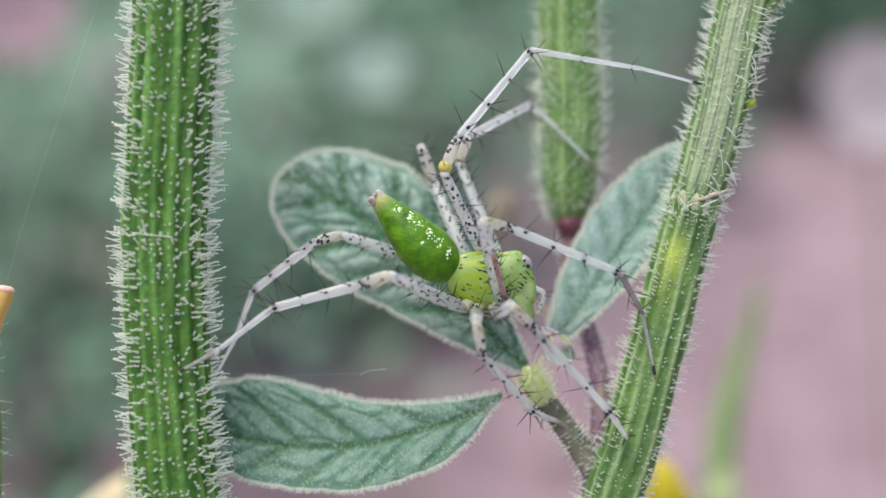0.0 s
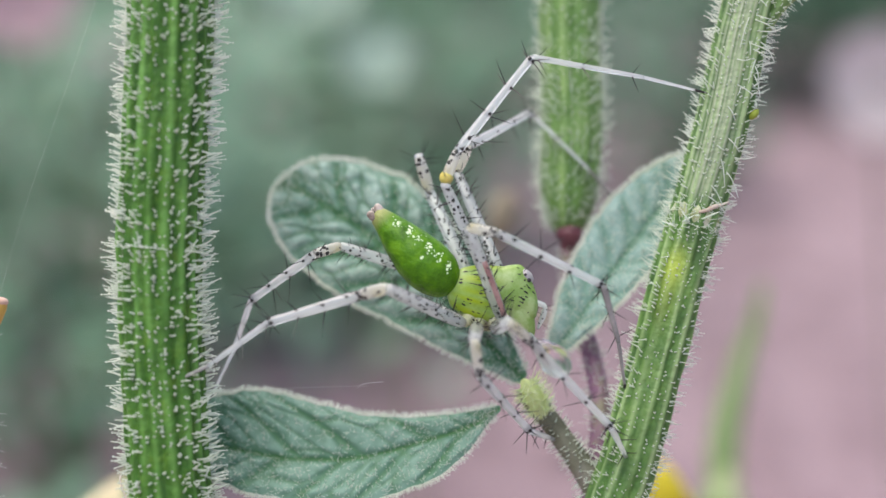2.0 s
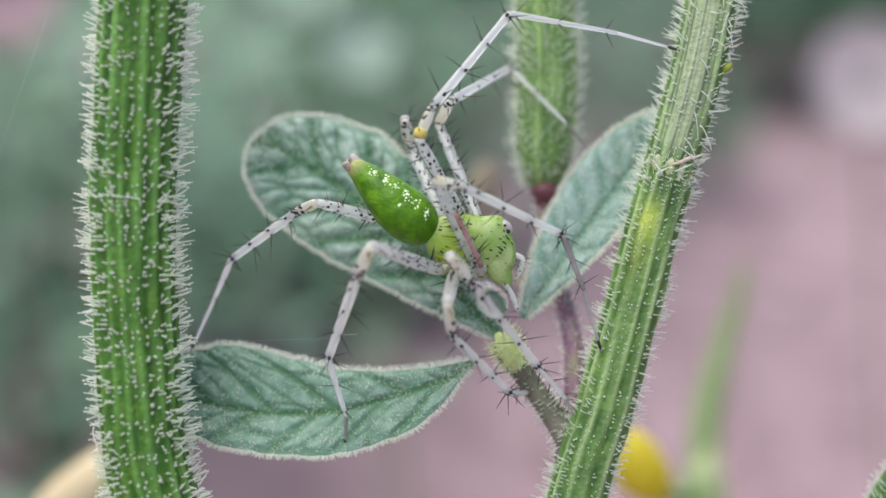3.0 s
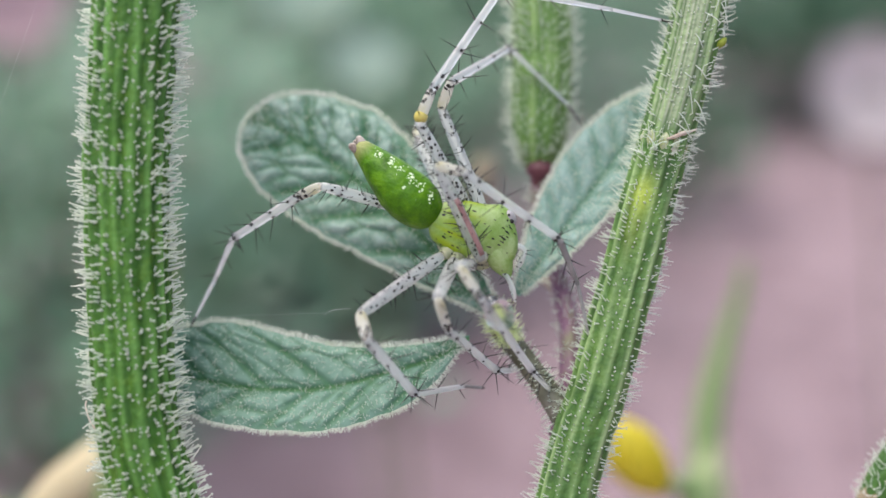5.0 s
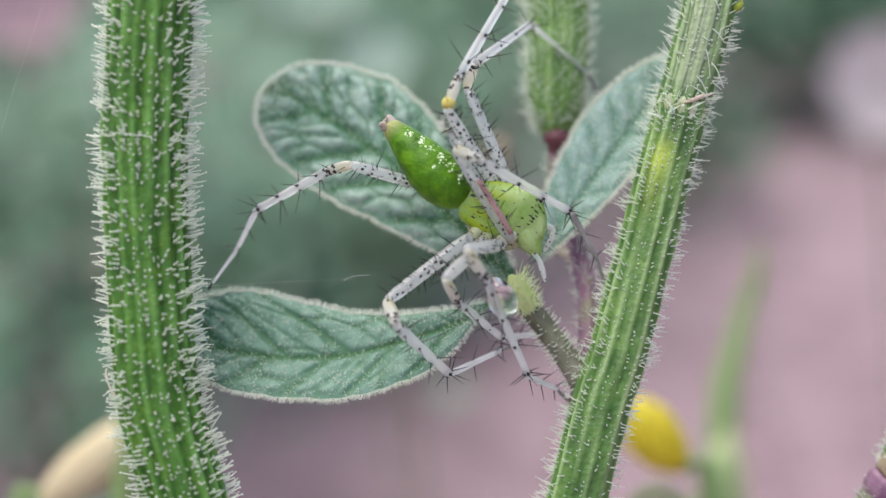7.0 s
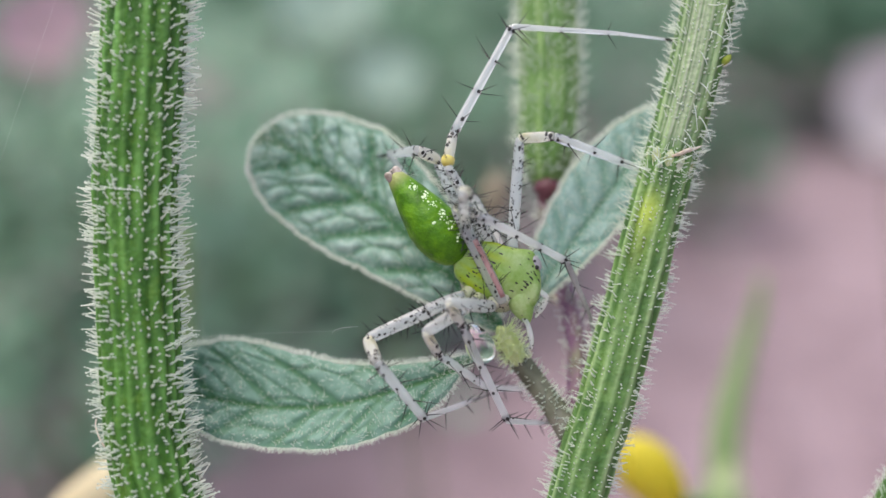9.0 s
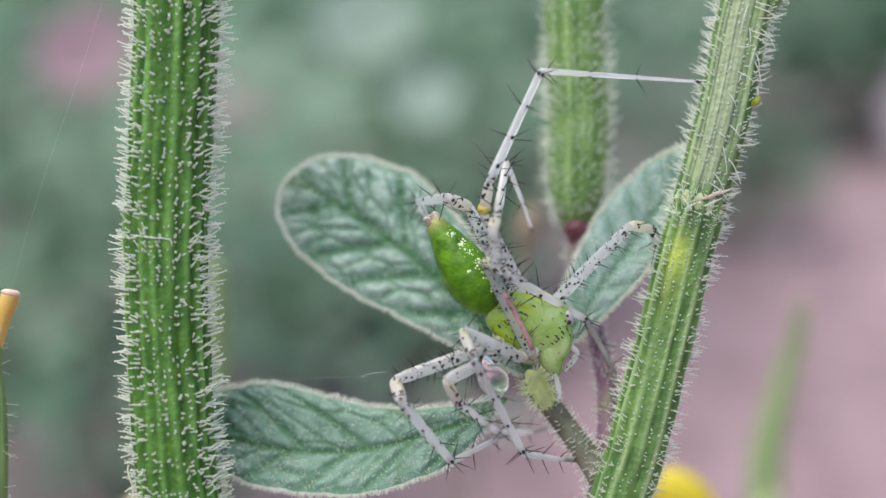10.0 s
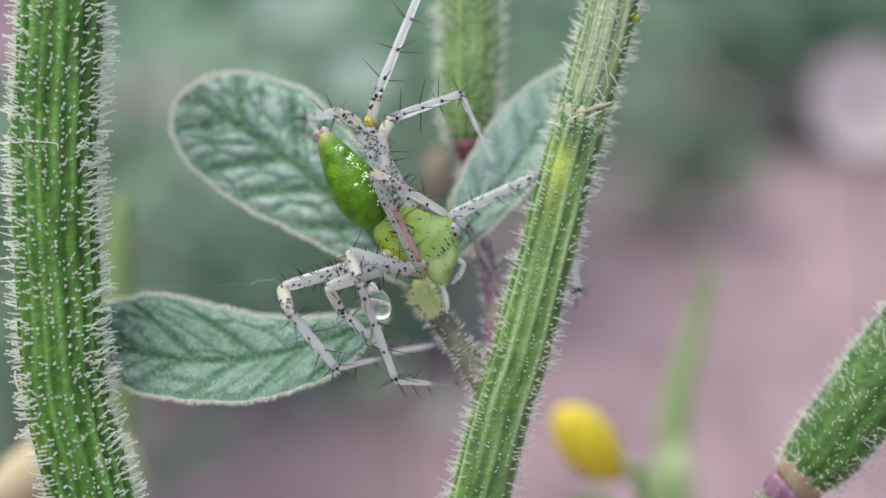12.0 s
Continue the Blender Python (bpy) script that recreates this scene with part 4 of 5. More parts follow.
    if kind == "patella" and key == "a":
        tip = lofted(smooth_rows([(-0.02, 0, 0, 0.18, 0.18), (0.12, 0, 0, 0.30, 0.30), (0.34, 0, 0, 0.318, 0.318), (0.42, 0, 0, 0.28, 0.28)], 0.1), 16)
        mm_mesh("knee_cap", *tip, LEG_YELLOW, seg, "yellow knee")
    if kind == "femur" and key == "b":
        pts = [(length * q, -0.40 * radius(length * q), 0.90 * radius(length * q), 0.13, 0.04) for q in (0.06, 0.2, 0.36, 0.5, 0.66)]
        mm_mesh("stripe", *lofted(smooth_rows(pts, 0.25), 10), PINK_LINE, seg, "dull pink stripe")
    return seg


def build_leg(key, root, lengths, seed):
    rng = np.random.default_rng(seed)
    LEG_PARTS[key] = (Vector((root[0], root[1], -root[2])), lengths, [leg_segment(kind, l, key, rng) for kind, l in zip(SEGMENTS, lengths)])
    r = np.array([root[0], root[1], -root[2]])
    inner = r * (0.6, 0.45, 0.8) + (0.1, 0, -0.45)
    rows = [inner, (inner + r) / 2 + (0, 0, -0.1), r]
    path = spline([(*p, q) for p, q in zip(rows, (0.34, 0.36, 0.25))], 0.12)
    t, a, b = frames_of(path)
    ang = np.linspace(0, 2 * np.pi, 14, endpoint=False)
    v = (path[:, None, :3] + path[:, None, 3:4] * (np.cos(ang)[None, :, None] * a[:, None] + np.sin(ang)[None, :, None] * b[:, None])).reshape(-1, 3)
    n = len(path)
    f = [(i * 14 + j, i * 14 + (j + 1) % 14, (i + 1) * 14 + (j + 1) % 14, (i + 1) * 14 + j) for i in range(n - 1) for j in range(14)]
    f += [tuple(range(14))[::-1], tuple((n - 1) * 14 + j for j in range(14))]
    coxa = mm_mesh("coxa", v, f, COXA, spider)
    k = rng.integers(0, len(v), 26)
    ways = v - np.repeat(path[:, None, :3], 14, 1).reshape(-1, 3)
    mm_mesh("speckling", *specks(v[k], ways[k], rng.choice([0.03, 0.05], 26)), DARK, coxa, "dark brown spots", "stuff")


def spider_body():
    rng = np.random.default_rng(77)
    rows = smooth_rows([(-2.15, 0, 0, 0.45, 0.45), (-1.8, 0, -0.1, 0.95, 0.6), (-1.0, 0.04, -0.12, 1.26, 0.76), (0, 0.12, -0.12, 1.38, 0.82), (0.9, 0.34, -0.2, 1.46, 0.78), (1.5, 0.26, -0.25, 1.06, 0.66), (2.0, -0.05, -0.25, 0.64, 0.5), (2.2, -0.2, -0.3, 0.26, 0.25)], 0.12)
    v, f = lofted(rows, 40)
    v = np.asarray(v)
    ang = np.arctan2(v[:, 2], v[:, 1])
    flute = 0.03 * np.cos(ang * 9) * np.exp(-((v[:, 0] + 0.6) / 1.0) ** 2)
    v[:, 1:] *= (1 + flute)[:, None]
    tip = np.clip(0.55 + 0.5 * np.cos(ang * 9), 0, 1) * np.exp(-((v[:, 0] + 0.9) / 0.95) ** 2)
    car = mm_mesh("carapace", v, f, CARAPACE, spider, "lime green carapace with dark bristles", attrs={"tip": tip})
    pick = [i for i in rng.integers(0, len(v), 900) if v[i, 2] > -0.1 and -1.7 < v[i, 0] < 1.9][:70]
    out = [(0.25 * v[i, 0], v[i, 1], v[i, 2] * 1.6) for i in pick]
    mm_mesh("bristle_cover", *spines([v[i] for i in pick[:9]], [Vector(o) + Vector(rng.normal(0, 0.9, 3)) for o in out[:9]], rng.uniform(0.15, 0.4, 9), 0.018), DARK, car, "short dark bristles", "stuff")
    mm_mesh("speckling", *specks([v[i] for i in pick[:64]], out[:64], rng.choice([0.03, 0.045, 0.065], len(pick[:64]), p=[0.35, 0.4, 0.25]), 2.2), DARK, car, "dark dashes", "stuff")
    turret = mm_mesh("eye_mound", *lofted(smooth_rows([(0.75, 1.3, -0.2, 0.1, 0.1), (0.88, 1.34, -0.1, 0.26, 0.26), (1.18, 1.36, -0.06, 0.32, 0.32), (1.48, 1.3, -0.12, 0.26, 0.26), (1.65, 1.22, -0.2, 0.1, 0.1)], 0.06), 18), FACE, spider, "pale lilac eye mound")
    for x, y, z, r in ((0.93, 1.22, 0.22, 0.11), (1.18, 1.12, 0.24, 0.12), (1.42, 1.2, 0.17, 0.11), (1.2, 1.42, 0.24, 0.07)):
        mm_mesh("eye", *lofted([(x - r, y, z, r * 0.3, r * 0.3), (x - r * 0.6, y, z, r * 0.85, r * 0.85), (x, y, z, r, r), (x + r * 0.6, y, z, r * 0.85, r * 0.85), (x + r, y, z, r * 0.3, r * 0.3)], 10), DARK, turret, "black eye")
    sv, sf = lofted(smooth_rows([(-1.7, -0.55, -0.5, 0.1, 0.1), (-1.4, -0.7, -0.45, 0.5, 0.4), (-0.6, -0.85, -0.42, 0.78, 0.5), (0.3, -0.85, -0.42, 0.8, 0.5), (1.1, -0.75, -0.45, 0.62, 0.45), (1.5, -0.6, -0.5, 0.15, 0.15)], 0.12), 28)
    under = mm_mesh("sternum", sv, sf, COXA, spider, "pale cream underside with dark spots")
    low = [i for i in rng.integers(0, len(sv), 400) if sv[i][1] < -1.0][:70]
    mm_mesh("speckling", *specks([sv[i] for i in low], [(0, sv[i][1] + 0.8, sv[i][2] + 0.45) for i in low], rng.choice([0.03, 0.05, 0.07], len(low))), DARK, under, "dark brown spots", "stuff")
    for s in (0, 1):
        mm_mesh("chelicera", *lofted(smooth_rows([(0.7, -0.15 + 0.3 * s, -0.2, 0.5, 0.5), (1.2, -0.35 + 0.3 * s, -0.2, 0.78, 0.6), (1.6, -0.56 + 0.28 * s, -0.23, 0.74, 0.56), (1.95, -0.82 + 0.22 * s, -0.28, 0.56, 0.45), (2.2, -1.06 + 0.15 * s, -0.33, 0.36, 0.3), (2.36, -1.25 + 0.1 * s, -0.38, 0.13, 0.13)], 0.12), 20), CARAPACE, spider, "green jaw", attrs={})
    for root, mid, end in (((1.45, -0.95, -0.35), (2.3, -1.4, -0.1), (3.0, -2.3, -0.3)), ((1.9, 0.3, -0.6), (2.55, 0.15, -0.6), (2.5, -0.95, -0.9))):
        path = spline([(*root, 0.11), (*(np.array(root) * 0.5 + np.array(mid) * 0.5 + (0.05, 0, 0.1)), 0.14), (*mid, 0.12), (*(np.array(mid) * 0.5 + np.array(end) * 0.5 + (0.05, 0, 0)), 0.14), (*end, 0.06)], 0.12)
        t, a, b = frames_of(path)
        an = np.linspace(0, 2 * np.pi, 12, endpoint=False)
        pv = (path[:, None, :3] + path[:, None, 3:4] * (np.cos(an)[None, :, None] * a[:, None] + np.sin(an)[None, :, None] * b[:, None])).reshape(-1, 3)
        n = len(path)
        pf = [(i * 12 + j, i * 12 + (j + 1) % 12, (i + 1) * 12 + (j + 1) % 12, (i + 1) * 12 + j) for i in range(n - 1) for j in range(12)] + [tuple(range(12))[::-1], tuple((n - 1) * 12 + j for j in range(12))]
        palp = mm_mesh("palp", pv, pf, LEG_SKIN, spider, "short spotted feeler")
        k = rng.integers(12, len(pv), 22)
        ways = pv - np.repeat(path[:, None, :3], 12, 1).reshape(-1, 3)
        mm_mesh("speckling", *specks(pv[k], ways[k], rng.choice([0.03, 0.05], 22)), DARK, palp, "", "stuff")
        mm_mesh("bristle_cover", *spines(pv[k[:6]], [Vector(q) for q in ways[k[:6]]], [0.4] * 6, 0.02), DARK, palp, "", "stuff")


def spider_abdomen():
    """Along +x from its waist to the spinnerets; -y is the side with the pale specks."""
    rng = np.random.default_rng(78)
    rows = smooth_rows([(-0.25, 0, 0, 0.35, 0.35), (0.0, 0, 0, 0.8, 0.75), (0.5, 0, 0.05, 1.16, 1.08), (1.3, 0.02, 0.1, 1.36, 1.25), (2.2, 0.04, 0.12, 1.3, 1.2), (3.1, 0.0, 0.12, 1.06, 1.02), (4.0, -0.04, 0.1, 0.76, 0.76), (4.7, -0.06, 0.08, 0.52, 0.5), (4.95, -0.06, 0.06, 0.36, 0.36)], 0.12)
    rows[:, 3:5] *= 0.905
    v, f = lofted(rows, 44)
    v = np.array(v)
    lump = np.array([noise.noise(Vector(q) * 2.2) * 0.03 + noise.noise(Vector(q) * 7) * 0.012 for q in v])
    v[:, 1:] *= (1 + lump)[:, None]
    ab = mm_mesh("abdomen", v, f, ABDOMEN, spider, "bright green tapering abdomen with pale specks", attrs={"tip": np.clip((v[:, 0] - 4.2) / 0.6, 0, 1)})
    roots, ways, sizes = [], [], []
    for _ in range(45):
        x = rng.uniform(0.5, 4.5)
        a = rng.normal(-0.95, 0.25)
        r = [float(np.interp(x, rows[:, 0], rows[:, i])) for i in (1, 2, 3, 4)]
        roots.append((x, r[0] - r[2] * math.cos(a), r[1] - r[3] * math.sin(a)))
        ways.append((0.1, -math.cos(a), -math.sin(a)))
        sizes.append(rng.choice([0.02, 0.035, 0.06], p=[0.6, 0.35, 0.05]))
    for k in range(6):
        x0 = 0.7 + 0.62 * k
        for j in range(13):
            a = -0.98 + rng.normal(0, 0.15)
            x = x0 + rng.normal(0, 0.11)
            r = [float(np.interp(x, rows[:, 0], rows[:, i])) for i in (1, 2, 3, 4)]
            roots.append((x, r[0] - r[2] * math.cos(a), r[1] - r[3] * math.sin(a)))
            ways.append((0.1, -math.cos(a), -math.sin(a)))
            sizes.append(rng.uniform(0.03, 0.075))
    mm_mesh("pale_speckling", *specks(roots, ways, sizes), SPECK, ab, "pale green-white specks", "stuff")
    for y, z in ((-0.26, 0.14), (0.14, 0.24), (0.1, -0.12), (-0.28, -0.12), (-0.08, 0.02)):
        mm_mesh("spinneret", *lofted(smooth_rows([(4.75, y, z, 0.2, 0.2), (4.98, y * 1.1, z * 1.1, 0.19, 0.19), (5.14, y * 1.2, z * 1.2, 0.15, 0.15), (5.22, y * 1.2, z * 1.2, 0.07, 0.07)], 0.08), 12), SPINNERET, ab, "pinkish brown spinneret")
    ends = [(rng.uniform(4.8, 5.15), *(0.22 * np.array([math.cos(q), math.sin(q)]))) for q in rng.uniform(0, 6.28, 22)]
    mm_mesh("bristle_cover", *spines(ends, [(0.5, p[1] * 5 + rng.normal(0, 0.4), p[2] * 5) for p in ends], rng.uniform(0.12, 0.3, 22), 0.016), DARK, ab, "short dark bristles round the tip", "stuff")
    return ab


spider_body()
abdomen = spider_abdomen()


# ---- drop and threads ----
def water_drop():
    d = thing("water_drop", W(5, -5, 54), "clear water drop clinging to the spider's leg", "water drop")
    rows = smooth_rows([(-1.15, 0, 0, 0.1, 0.1), (-0.9, 0, 0, 0.33, 0.33), (-0.4, 0, 0, 0.56, 0.58), (0.1, 0, 0, 0.69, 0.72), (0.55, 0, 0, 0.62, 0.64), (0.88, 0, 0, 0.4, 0.40), (1.03, 0, 0, 0.1, 0.1)], 0.08)
    mm_mesh("water", *lofted(rows, 28), WATER, d)
    return d


drop = water_drop()


def silk(points, thick, label, mat=SILK, name="silk_thread", category="spider silk"):
    t = thing(name, W(*points[0]), label, category)
    t.matrix_basis = Matrix.Identity(4)
    tube_part("strand", [(*p, thick) for p in points], mat, t, sides=6, step=0.25)


silk([(-11.4, -6.3, 58.4), (-7.6, -6.1, 58.4), (-3.5, -5.95, 58.3)], 0.002, "single fine silk thread strung beside the stem")
silk([(-3.95, -6.1, 58.3), (-3.8, -5.92, 58.3), (-3.4, -5.8, 58.2), (-2.7, -5.75, 58.2)], 0.006, "tangled thicker end of a silk thread")
silk([(-23.5, -13, 58), (-20, 0, 57), (-17.0, 8.5, 56.5), (-15, 14, 56)], 0.0022, "faint silk thread running up to the thick stem")
silk([(-14.2, 0.75, 55.35), (-13.2, 0.62, 55.22), (-12.4, 0.55, 55.3), (-12.3, 0.45, 55.3), (-12.25, 0.2, 55.32)], 0.02, "short curled silk strand lying on the thick stem")
silk([(-14.92, -10.05, 57.4), (-14.95, -10.3, 57.35), (-14.82, -10.75, 57.3), (-14.6, -11.2, 57.3), (-14.3, -11.55, 57.3)], 0.045, "pinkish dry fibre caught on pale sticky hairs", SCALE, "dry_fibre", "fibre")


# ---- movement ----
BODY_ROWS = [
    (0, 2.37, -1.63, -14.5, 135.6),
    (2, 2.48, -1.72, -14.1, 136.2),
    (2.5, 2.63, -1.50, -16.3, 139.2),
    (4.5, 3.10, -2.14, -20.6, 137.1),
    (5.5, 3.11, -2.27, -21.3, 136.5),
    (6.5, 3.51, -2.80, -21.1, 134.7),
    (7.2, 3.66, -2.94, -20.6, 135.4),
    (8.8, 4.01, -3.34, -27.4, 130.4),
    (9.5, 3.87, -3.39, -27.0, 127.5),
    (10, 4.10, -3.70, -31.4, 125.2),
    (10.5, 4.24, -3.48, -28.2, 127.3),
    (11, 4.20, -3.96, -30.1, 125.4),
    (12, 4.16, -3.93, -29.8, 124.5),
]


def eased(rows):
    """The rows with the still stretch up to 2.1 s held, and the quick step after it."""
    out = []
    for t, *v in rows:
        if t == 2:
            out += [(0.7, *v), (2.1, *v)]
        else:
            out.append((2.45 if t == 2.5 else t, *v))
        if t == 2.5:
            out.append((2.75, *v))
    return out


def turn_between(p, q, s):
    a = p.angle(q)
    if a < 1e-4:
        return q.copy()
    return (p * math.sin((1 - s) * a) + q * math.sin(s * a)) / math.sin(a)


SAMPLES = sorted({0, 0.35, 0.7, 1.4, 2.1, 2.2, 2.3, 2.45, 2.75, 4.5, 5.5, 6.5, 7.2, 8.8, 9.5, 10, 10.5, 11, 12}
                 | {round(3.0 + 0.25 * k, 2) for k in range(36)})


def body_at(t):
    rows = eased(BODY_ROWS)
    x, y, a, b = (float(np.interp(t, [r[0] for r in rows], [r[i] for r in rows])) for i in (1, 2, 3, 4))
    return BASE @ Matrix.Translation(Vector((x, y, -SPIDER_DEPTH)) * MM) @ pose(0, 0, 0, 0, 0, a), a, b


def along(way):
    """A turn whose x axis is the given way and whose z axis leans to the camera's side."""
    z = Vector((0, 0, 1)) - way * way.z
    if z.length < 0.05:
        z = Vector((0, 1, 0)) - way * way.y
    z.normalize()
    y = z.cross(way)
    return Matrix(((way.x, y.x, z.x), (way.y, y.y, z.y), (way.z, y.z, z.z))).to_4x4()


def leg(root, lengths, key, early, late):
    """Rows: seconds, then for each segment its heading and its rise towards the viewer, in degrees."""
    build_leg(key, root, lengths, 100 + ord(key))
    rows = []
    for t, *a in eased(early + late):
        ways = [Vector((math.cos(radians(h)) * math.cos(radians(e)), math.sin(radians(h)) * math.cos(radians(e)), math.sin(radians(e)))) for h, e in zip(a[::2], a[1::2])]
        rows.append((t, ways))
    start, _, parts = LEG_PARTS[key]
    keyed, wet = [[] for _ in parts], []
    for t in SAMPLES:
        i = max(0, min(len(rows) - 2, sum(r[0] <= t for r in rows) - 1))
        (t0, w0), (t1, w1) = rows[i], rows[i + 1]
        s = min(1, max(0, (t - t0) / (t1 - t0)))
        if t1 - t0 > 0.6:
            s = s * s * (3 - 2 * s)
        home, a, _ = body_at(t)
        back = pose(0, 0, 0, 0, 0, -a)
        at = start.copy()
        for k, (p, q) in enumerate(zip(w0, w1)):
            way = turn_between(p, q, s)
            m = back @ along(way)
            keyed[k].append((t, Matrix.Translation(at * MM) @ m))
            if key == "h" and k == 2:
                slip = min(1, max(0, (t - 2.3) / 5))
                wet.append((t, home @ Matrix.Translation((at + back.to_3x3() @ way * (1.4 - 0.45 * max(0, 1 - abs(t - 2.6) / 1.0))) * MM) @ m @ Matrix.Translation(Vector((0, 0.2 + 0.13 * slip, 0.08 - 0.42 * slip)) * MM)))
            at = at + back.to_3x3() @ way * lengths[k]
    for seg, rs in zip(parts, keyed):
        walk(seg, rs)
    if wet:
        walk(drop, wet)


def motions():
    homes = [(t, *body_at(t)) for t in SAMPLES]
    walk(spider, [(t, m) for t, m, _, _ in homes])
    walk(abdomen, [(t, Matrix.Translation(Vector((-HALF_BODY, 0, 0.05)) * MM) @ pose(0, 0, 0, 0, 0, b - a)) for t, _, a, b in homes])
    leg((-0.63, 1.02, 0.5), (4.97, 1.59, 5.8, 5.46, 3.07), 'a',
        [(0, 116, 24, 68, -9, 51, -11, -9, -3, -14, -3),
         (2, 115, 21, 68, -8, 52, -9, -9, -7, -14, 1),
         (2.5, 120, 28, 66, -12, 51, -7, -7, -16, -16, 4),
         (4.5, 121, 20, 66, -5, 57, -7, -8, -6, -12, -6),
         (5.5, 121, 22, 70, -11, 56, -3, -8, -10, -5, -20),
         (6.5, 123, 32, 71, -15, 60, -10, 1, -17, -3, -13),
         (7.2, 124, 29, 69, -11, 60, -8, 0, -17, -3, -13)],
        [(8.8, 121, 23, 80, -17, 61, -2, 0, -18, -3, -20),
         (9.5, 118, 24, 78, -16, 63, -3, -1, -19, -5, -11),
         (10, 117, 19, 78, 26, 65, -6, -1, -21, -2, -15),
         (10.5, 120, 28, 77, -17, 65, -7, -1, -17, -3, -13),
         (11, 118, 18, 75, 8, 66, -8, 0, -16, -5, -12),
         (12, 117, 14, 74, 19, 68, -4, 1, -16, -5, -12)])
    leg((0.76, -1.02, -0.5), (5.05, 1.63, 5.6, 3.05, 3.1), 'b',
        [(0, 105, 33, -13, -37, -22, -4, -56, -38, -79, 3),
         (2, 111, 19, -11, 36, -26, -13, -72, -23, -77, -31),
         (2.5, 117, 20, -15, 43, -24, -21, -67, -23, -73, -5),
         (4.5, 115, 16, -20, 37, -34, -15, -63, -43, -78, -5),
         (5.5, 117, 22, -16, 43, -33, -20, -63, -38, -75, -17),
         (6.5, 122, 19, -26, 40, -29, -31, -55, -32, -71, -27),
         (7.2, 122, 14, -29, 39, -27, -29, -59, -28, -71, -31)],
        [(8.8, 117, 9, -18, 43, -26, -32, -66, -20, -77, -27),
         (9.5, 115, 11, -32, 42, -27, -40, -61, -21, -75, -18),
         (10, 116, 8, -34, 43, -30, -38, -61, -21, -69, -29),
         (10.5, 121, 8, -21, 45, -35, -40, -59, -18, -64, -21),
         (11, 117, 8, -22, 45, -33, -40, -57, -25, -71, -23),
         (12, 116, 12, -27, 39, -29, -47, -60, -25, -69, -17)])
    leg((0.21, 1.02, 0.7), (5.85, 1.81, 5.57, 4.24, 2.73), 'c',
        [(0, 112, -20, 65, 48, 32, -45, -46, 10, -45, -37),
         (2, 113, -18, 64, 43, 32, -47, -45, 10, -44, -43),
         (2.5, 112, -19, 58, 52, 35, -47, -47, 17, -42, -46),
         (4.5, 114, -8, 62, 49, 38, -48, -40, -30, -47, -34),
         (5.5, 110, -16, 73, 53, 38, -45, -45, 15, -52, -51),
         (6.5, 111, -10, 70, 62, 43, -45, -33, -33, -45, -48),
         (7.2, 113, -8, 68, 57, 42, -45, -37, -24, -52, -52)],
        [(8.8, 102, -1, 6, 58, -3, -26, -39, -65, -59, -64),
         (9, 86, -2, 0, 30, -18, -22, -50, -60, -72, -56),
         (9.5, 60, -3, -16, -41, -50, -6, -85, -40, -105, -20),
         (10, 45, 9, -9, -50, -68, -32, -77, -52, -111, -48),
         (10.5, 31, -1, -12, -50, -76, -4, -120, -76, -137, -68),
         (11, 37, 4, -11, -54, -65, -13, -122, -78, -141, -69),
         (12, 26, -6, -20, -47, -80, 3, -142, -79, -150, -68)])
    leg((-1.47, 0.81, 0.9), (4.82, 1.82, 3.79, 2.15, 1.41), 'd',
        [(0, 113, -28, 109, 22, -74, -82, -73, -50, -75, -65),
         (2, 115, -25, 107, 19, -76, -82, -75, -50, -72, -56),
         (2.5, 116, -30, 102, 51, -79, -84, -78, -64, -72, 45),
         (4.5, 116, -33, 80, -58, -87, -84, -113, -66, -112, 58),
         (5.5, 114, -36, 86, -58, -129, -82, -102, -67, -107, -65),
         (6.5, 115, -45, 84, 69, -132, -79, -127, -75, -109, -66),
         (7.2, 113, -43, 98, 71, -152, -81, -119, -73, -112, 57)],
        [(8.8, 115, -9, 165, 59, 176, -66, -53, 37, -63, 43),
         (9.5, 115, -12, 138, 67, 171, -61, -58, 35, -62, 43),
         (10, 115, 7, 160, 59, 178, -63, -61, -50, -62, 44),
         (10.5, 118, 9, 149, 65, 176, -59, -59, -49, -61, 44),
         (11, 115, 6, 164, 69, 175, -60, -60, -50, -62, 43),
         (12, 115, 1, 155, 64, 174, -60, -58, 31, -61, 40)])
    leg((-1.05, -1.51, -0.3), (5.02, 1.69, 4.46, 3.37, 1.81), 'e',
        [(0, 154, 42, -162, -41, -165, -8, -142, 11, -152, 11),
         (2, 153, 39, -164, -42, -163, -2, -144, -1, -155, 4),
         (2.5, 155, 49, -119, -31, -113, -21, -79, -25, -98, -35),
         (4.5, -147, 30, -72, 41, -54, -42, -9, -45, -28, -44),
         (5.5, -142, 22, -68, 53, -52, -38, 16, -47, 8, -59),
         (6.5, -132, 12, -71, 55, -39, -39, 9, -45, 7, -54),
         (7.2, -145, 12, -65, 44, -48, -40, 24, -34, 13, -62)],
        [(8.8, -155, 14, -63, 48, -55, -39, 13, -49, 14, -49),
         (9.5, -158, 14, -64, 47, -53, -37, 17, -43, 8, -58),
         (10, -161, 14, -63, 52, -55, -35, 20, -49, 6, -62),
         (10.5, -159, 11, -62, 57, -54, -35, 12, -47, 10, -59),
         (11, -164, 14, -65, 43, -53, -37, 11, -50, 10, -58),
         (12, -163, 17, -66, 46, -56, -40, 9, -57, 14, -54)])
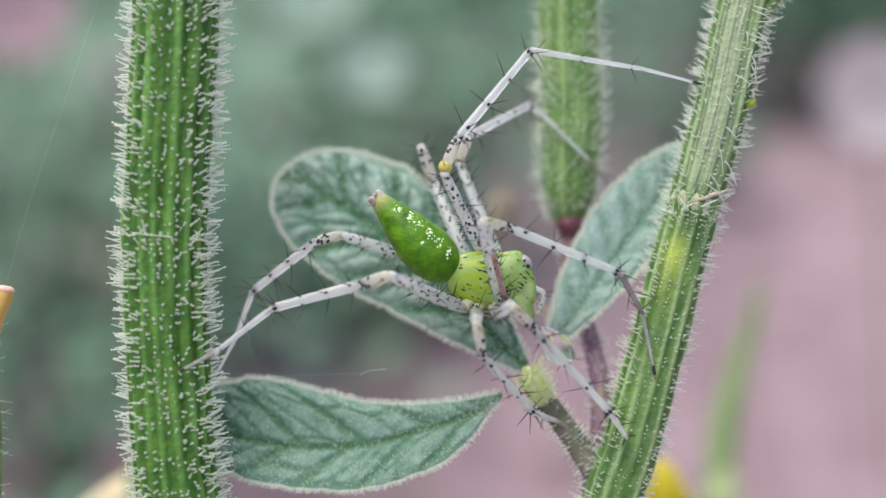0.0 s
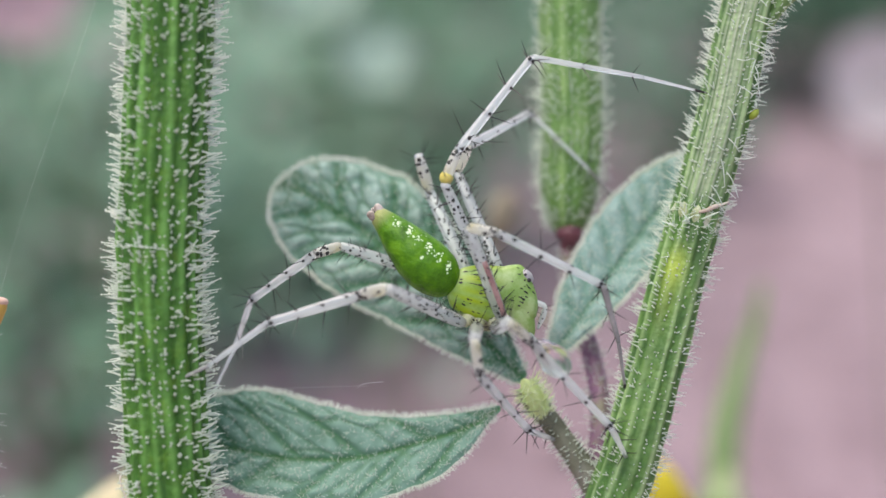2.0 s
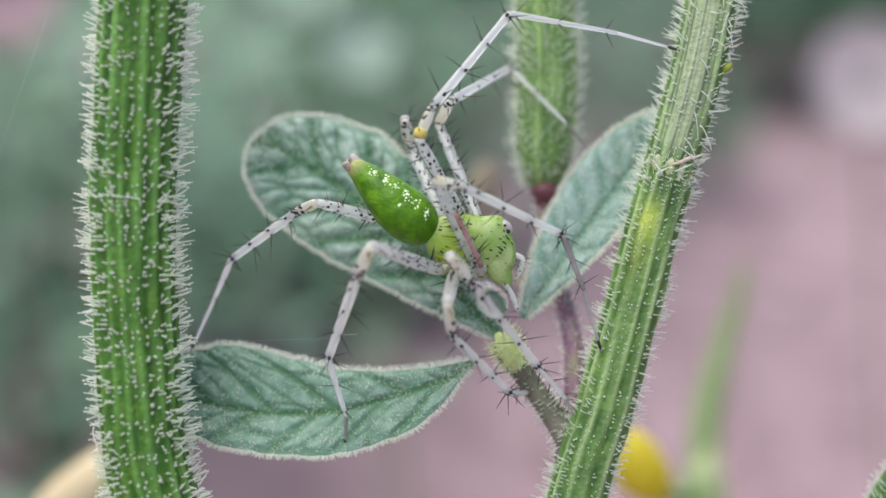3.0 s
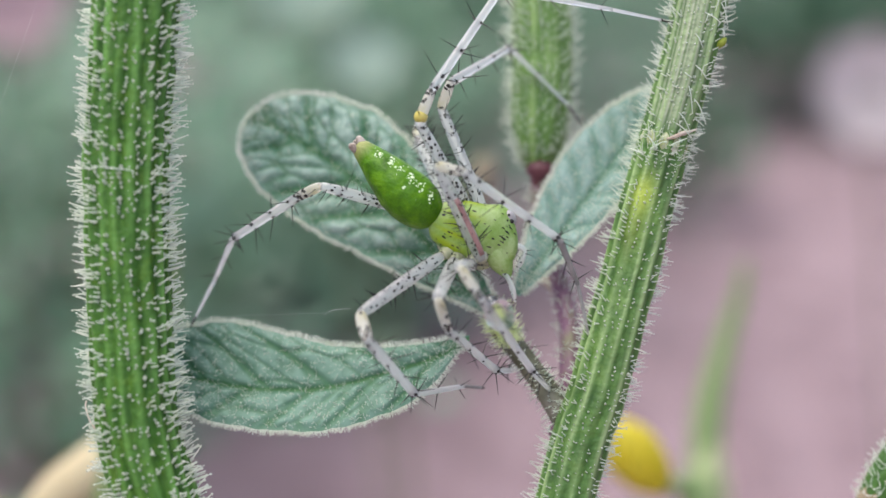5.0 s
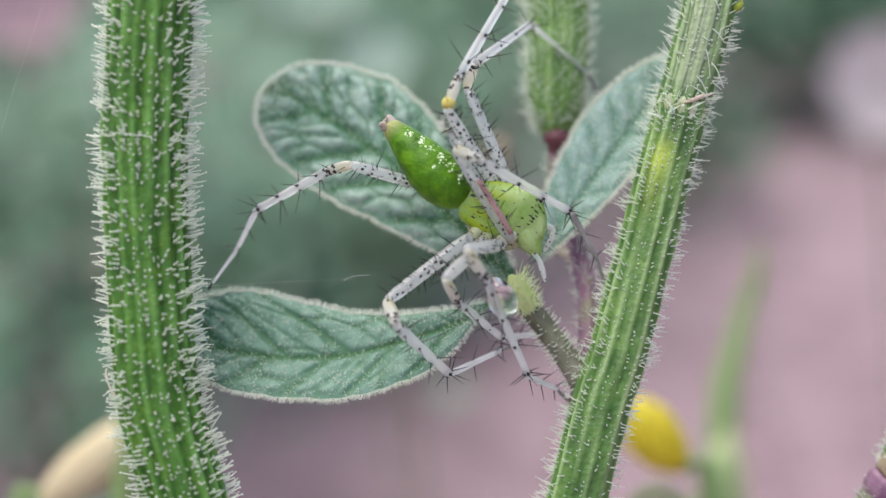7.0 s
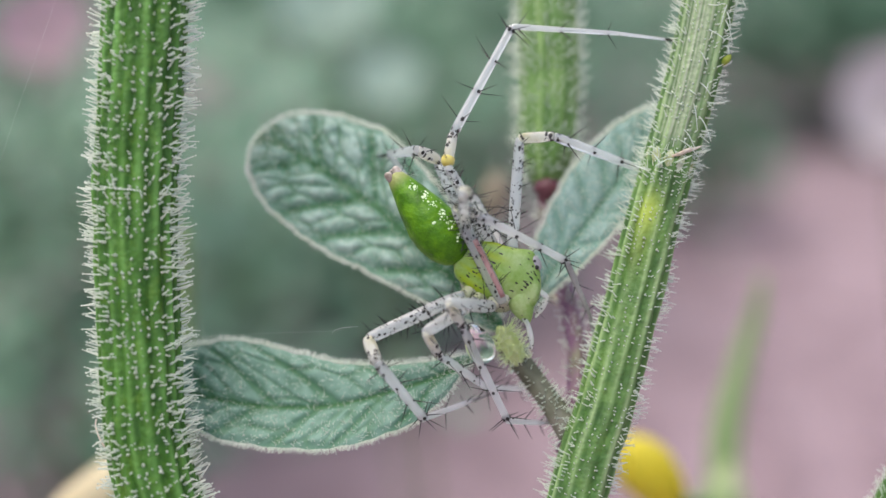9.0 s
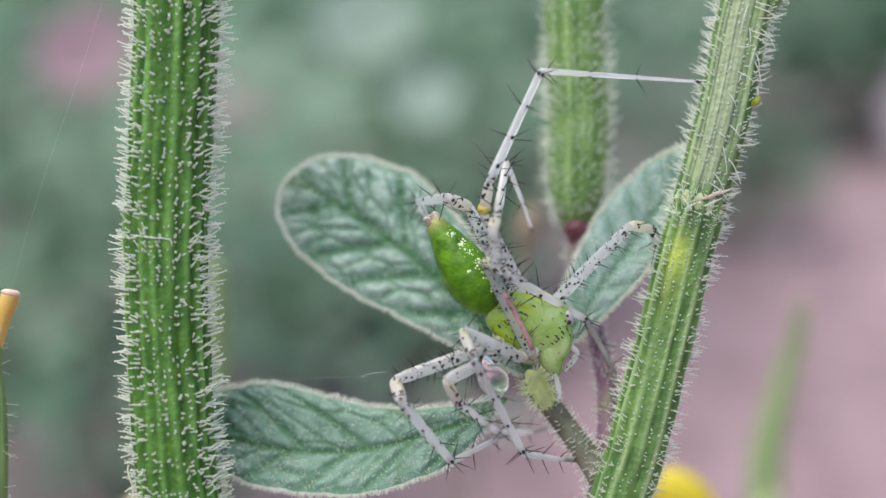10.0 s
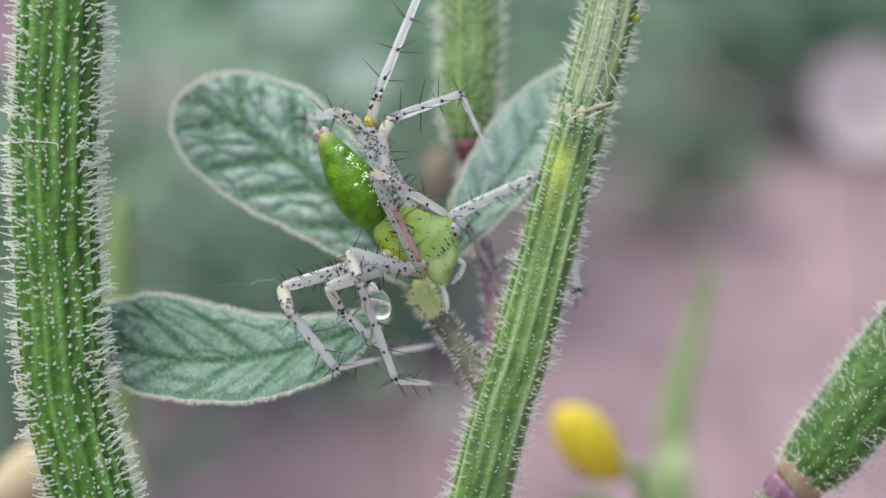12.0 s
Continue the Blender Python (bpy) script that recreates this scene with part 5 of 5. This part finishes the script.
    leg((-1.68, 0.13, 1.3), (6.04, 1.43, 4.31, 2.79, 2.78), 'f',
        [(0, 163, -1, -164, 33, -143, -19, -113, -20, -115, 26),
         (2, 162, 0, -161, 31, -145, -21, -111, -14, -112, 30),
         (2.5, 166, 10, -159, -38, -145, -17, -118, -31, -111, 22),
         (4.5, 165, 9, -154, -34, -151, -23, -117, -29, -110, 27),
         (5.5, 165, 10, -162, -32, -148, -20, -122, -34, -114, 31),
         (6.5, 163, 12, -166, -35, -150, -13, -126, -41, -123, 20),
         (7.2, 164, 14, -170, -35, -155, -20, -122, -30, -120, 36)],
        [(8.8, 98, 62, -7, -78, -51, -63, -57, -71, -72, 77),
         (9.5, 84, 58, 28, -70, -56, -67, -68, -73, -75, 70),
         (10, 95, 54, 75, -60, 81, -49, -68, -35, -68, -65),
         (10.5, 93, 45, 58, -63, 27, -31, -58, -25, -59, -51),
         (11, 92, 44, 60, -50, 23, -36, -64, -34, -66, -61),
         (12, 91, 50, 66, -50, 25, -34, -62, -39, -61, -47)])
    leg((-0.42, -1.51, -0.3), (3.49, 1.68, 4.61, 2.62, 1.83), 'g',
        [(0, -115, 86, -79, -17, -50, -34, -28, -53, -36, -26),
         (2, -120, 84, -82, -12, -50, -35, -32, -60, -30, -46),
         (2.5, -105, 70, -82, -26, -46, -29, -16, -67, -27, -59),
         (4.5, -114, 62, -74, -22, -44, -43, -4, -62, 0, -58),
         (5.5, -116, 55, -70, -27, -40, -48, -9, -61, -23, -54),
         (6.5, -133, 44, -65, -47, -40, -46, -6, -52, -45, 37),
         (7.2, -136, 44, -63, -45, -41, -52, 6, -37, -13, -38)],
        [(8.8, -148, 40, -62, -43, -38, -48, -5, -44, 1, -47),
         (9.5, -152, 39, -65, -43, -42, -55, -11, -48, 7, 24),
         (10, -156, 31, -65, -40, -45, -57, -8, -49, 6, -48),
         (10.5, -154, 24, -65, -34, -45, -58, -6, -42, 12, -44),
         (11, -161, 26, -67, -39, -42, -44, 11, -46, 4, 7),
         (12, -160, 24, -65, -39, -46, -50, 7, -35, 11, 8)])
    leg((0.42, -1.4, -0.5), (3.32, 1.7, 5.62, 2.76, 2.07), 'h',
        [(0, 42, 75, -45, -30, -48, -11, -54, -48, -64, -11),
         (2, 49, 77, -42, -34, -47, -10, -60, -46, -65, -33),
         (2.5, 134, 62, -51, -18, -51, -23, -50, -38, -58, -3),
         (4.5, 159, 78, -55, 5, -54, -36, -45, -53, -55, -52),
         (5.5, -151, 78, -58, 20, -54, -40, -51, -63, -50, -50),
         (6.5, 141, 24, -56, 27, -67, -24, -25, -47, -39, -25),
         (7.2, -148, 63, -57, -35, -66, -27, -30, -51, -54, -52)],
        [(8.8, 179, 54, -57, -55, -64, -25, -11, -47, -4, -61),
         (9.5, 153, 36, -67, 18, -69, -27, -13, -51, -16, -54),
         (10, 153, 21, -66, 38, -64, -24, -16, -44, -14, -45),
         (10.5, 160, 29, -71, 37, -68, -26, -8, -44, -8, -43),
         (11, 154, 20, -71, 43, -73, -23, -27, -50, -11, -37),
         (12, 162, 29, -69, 25, -72, -28, -11, -53, -5, -45)])


motions()
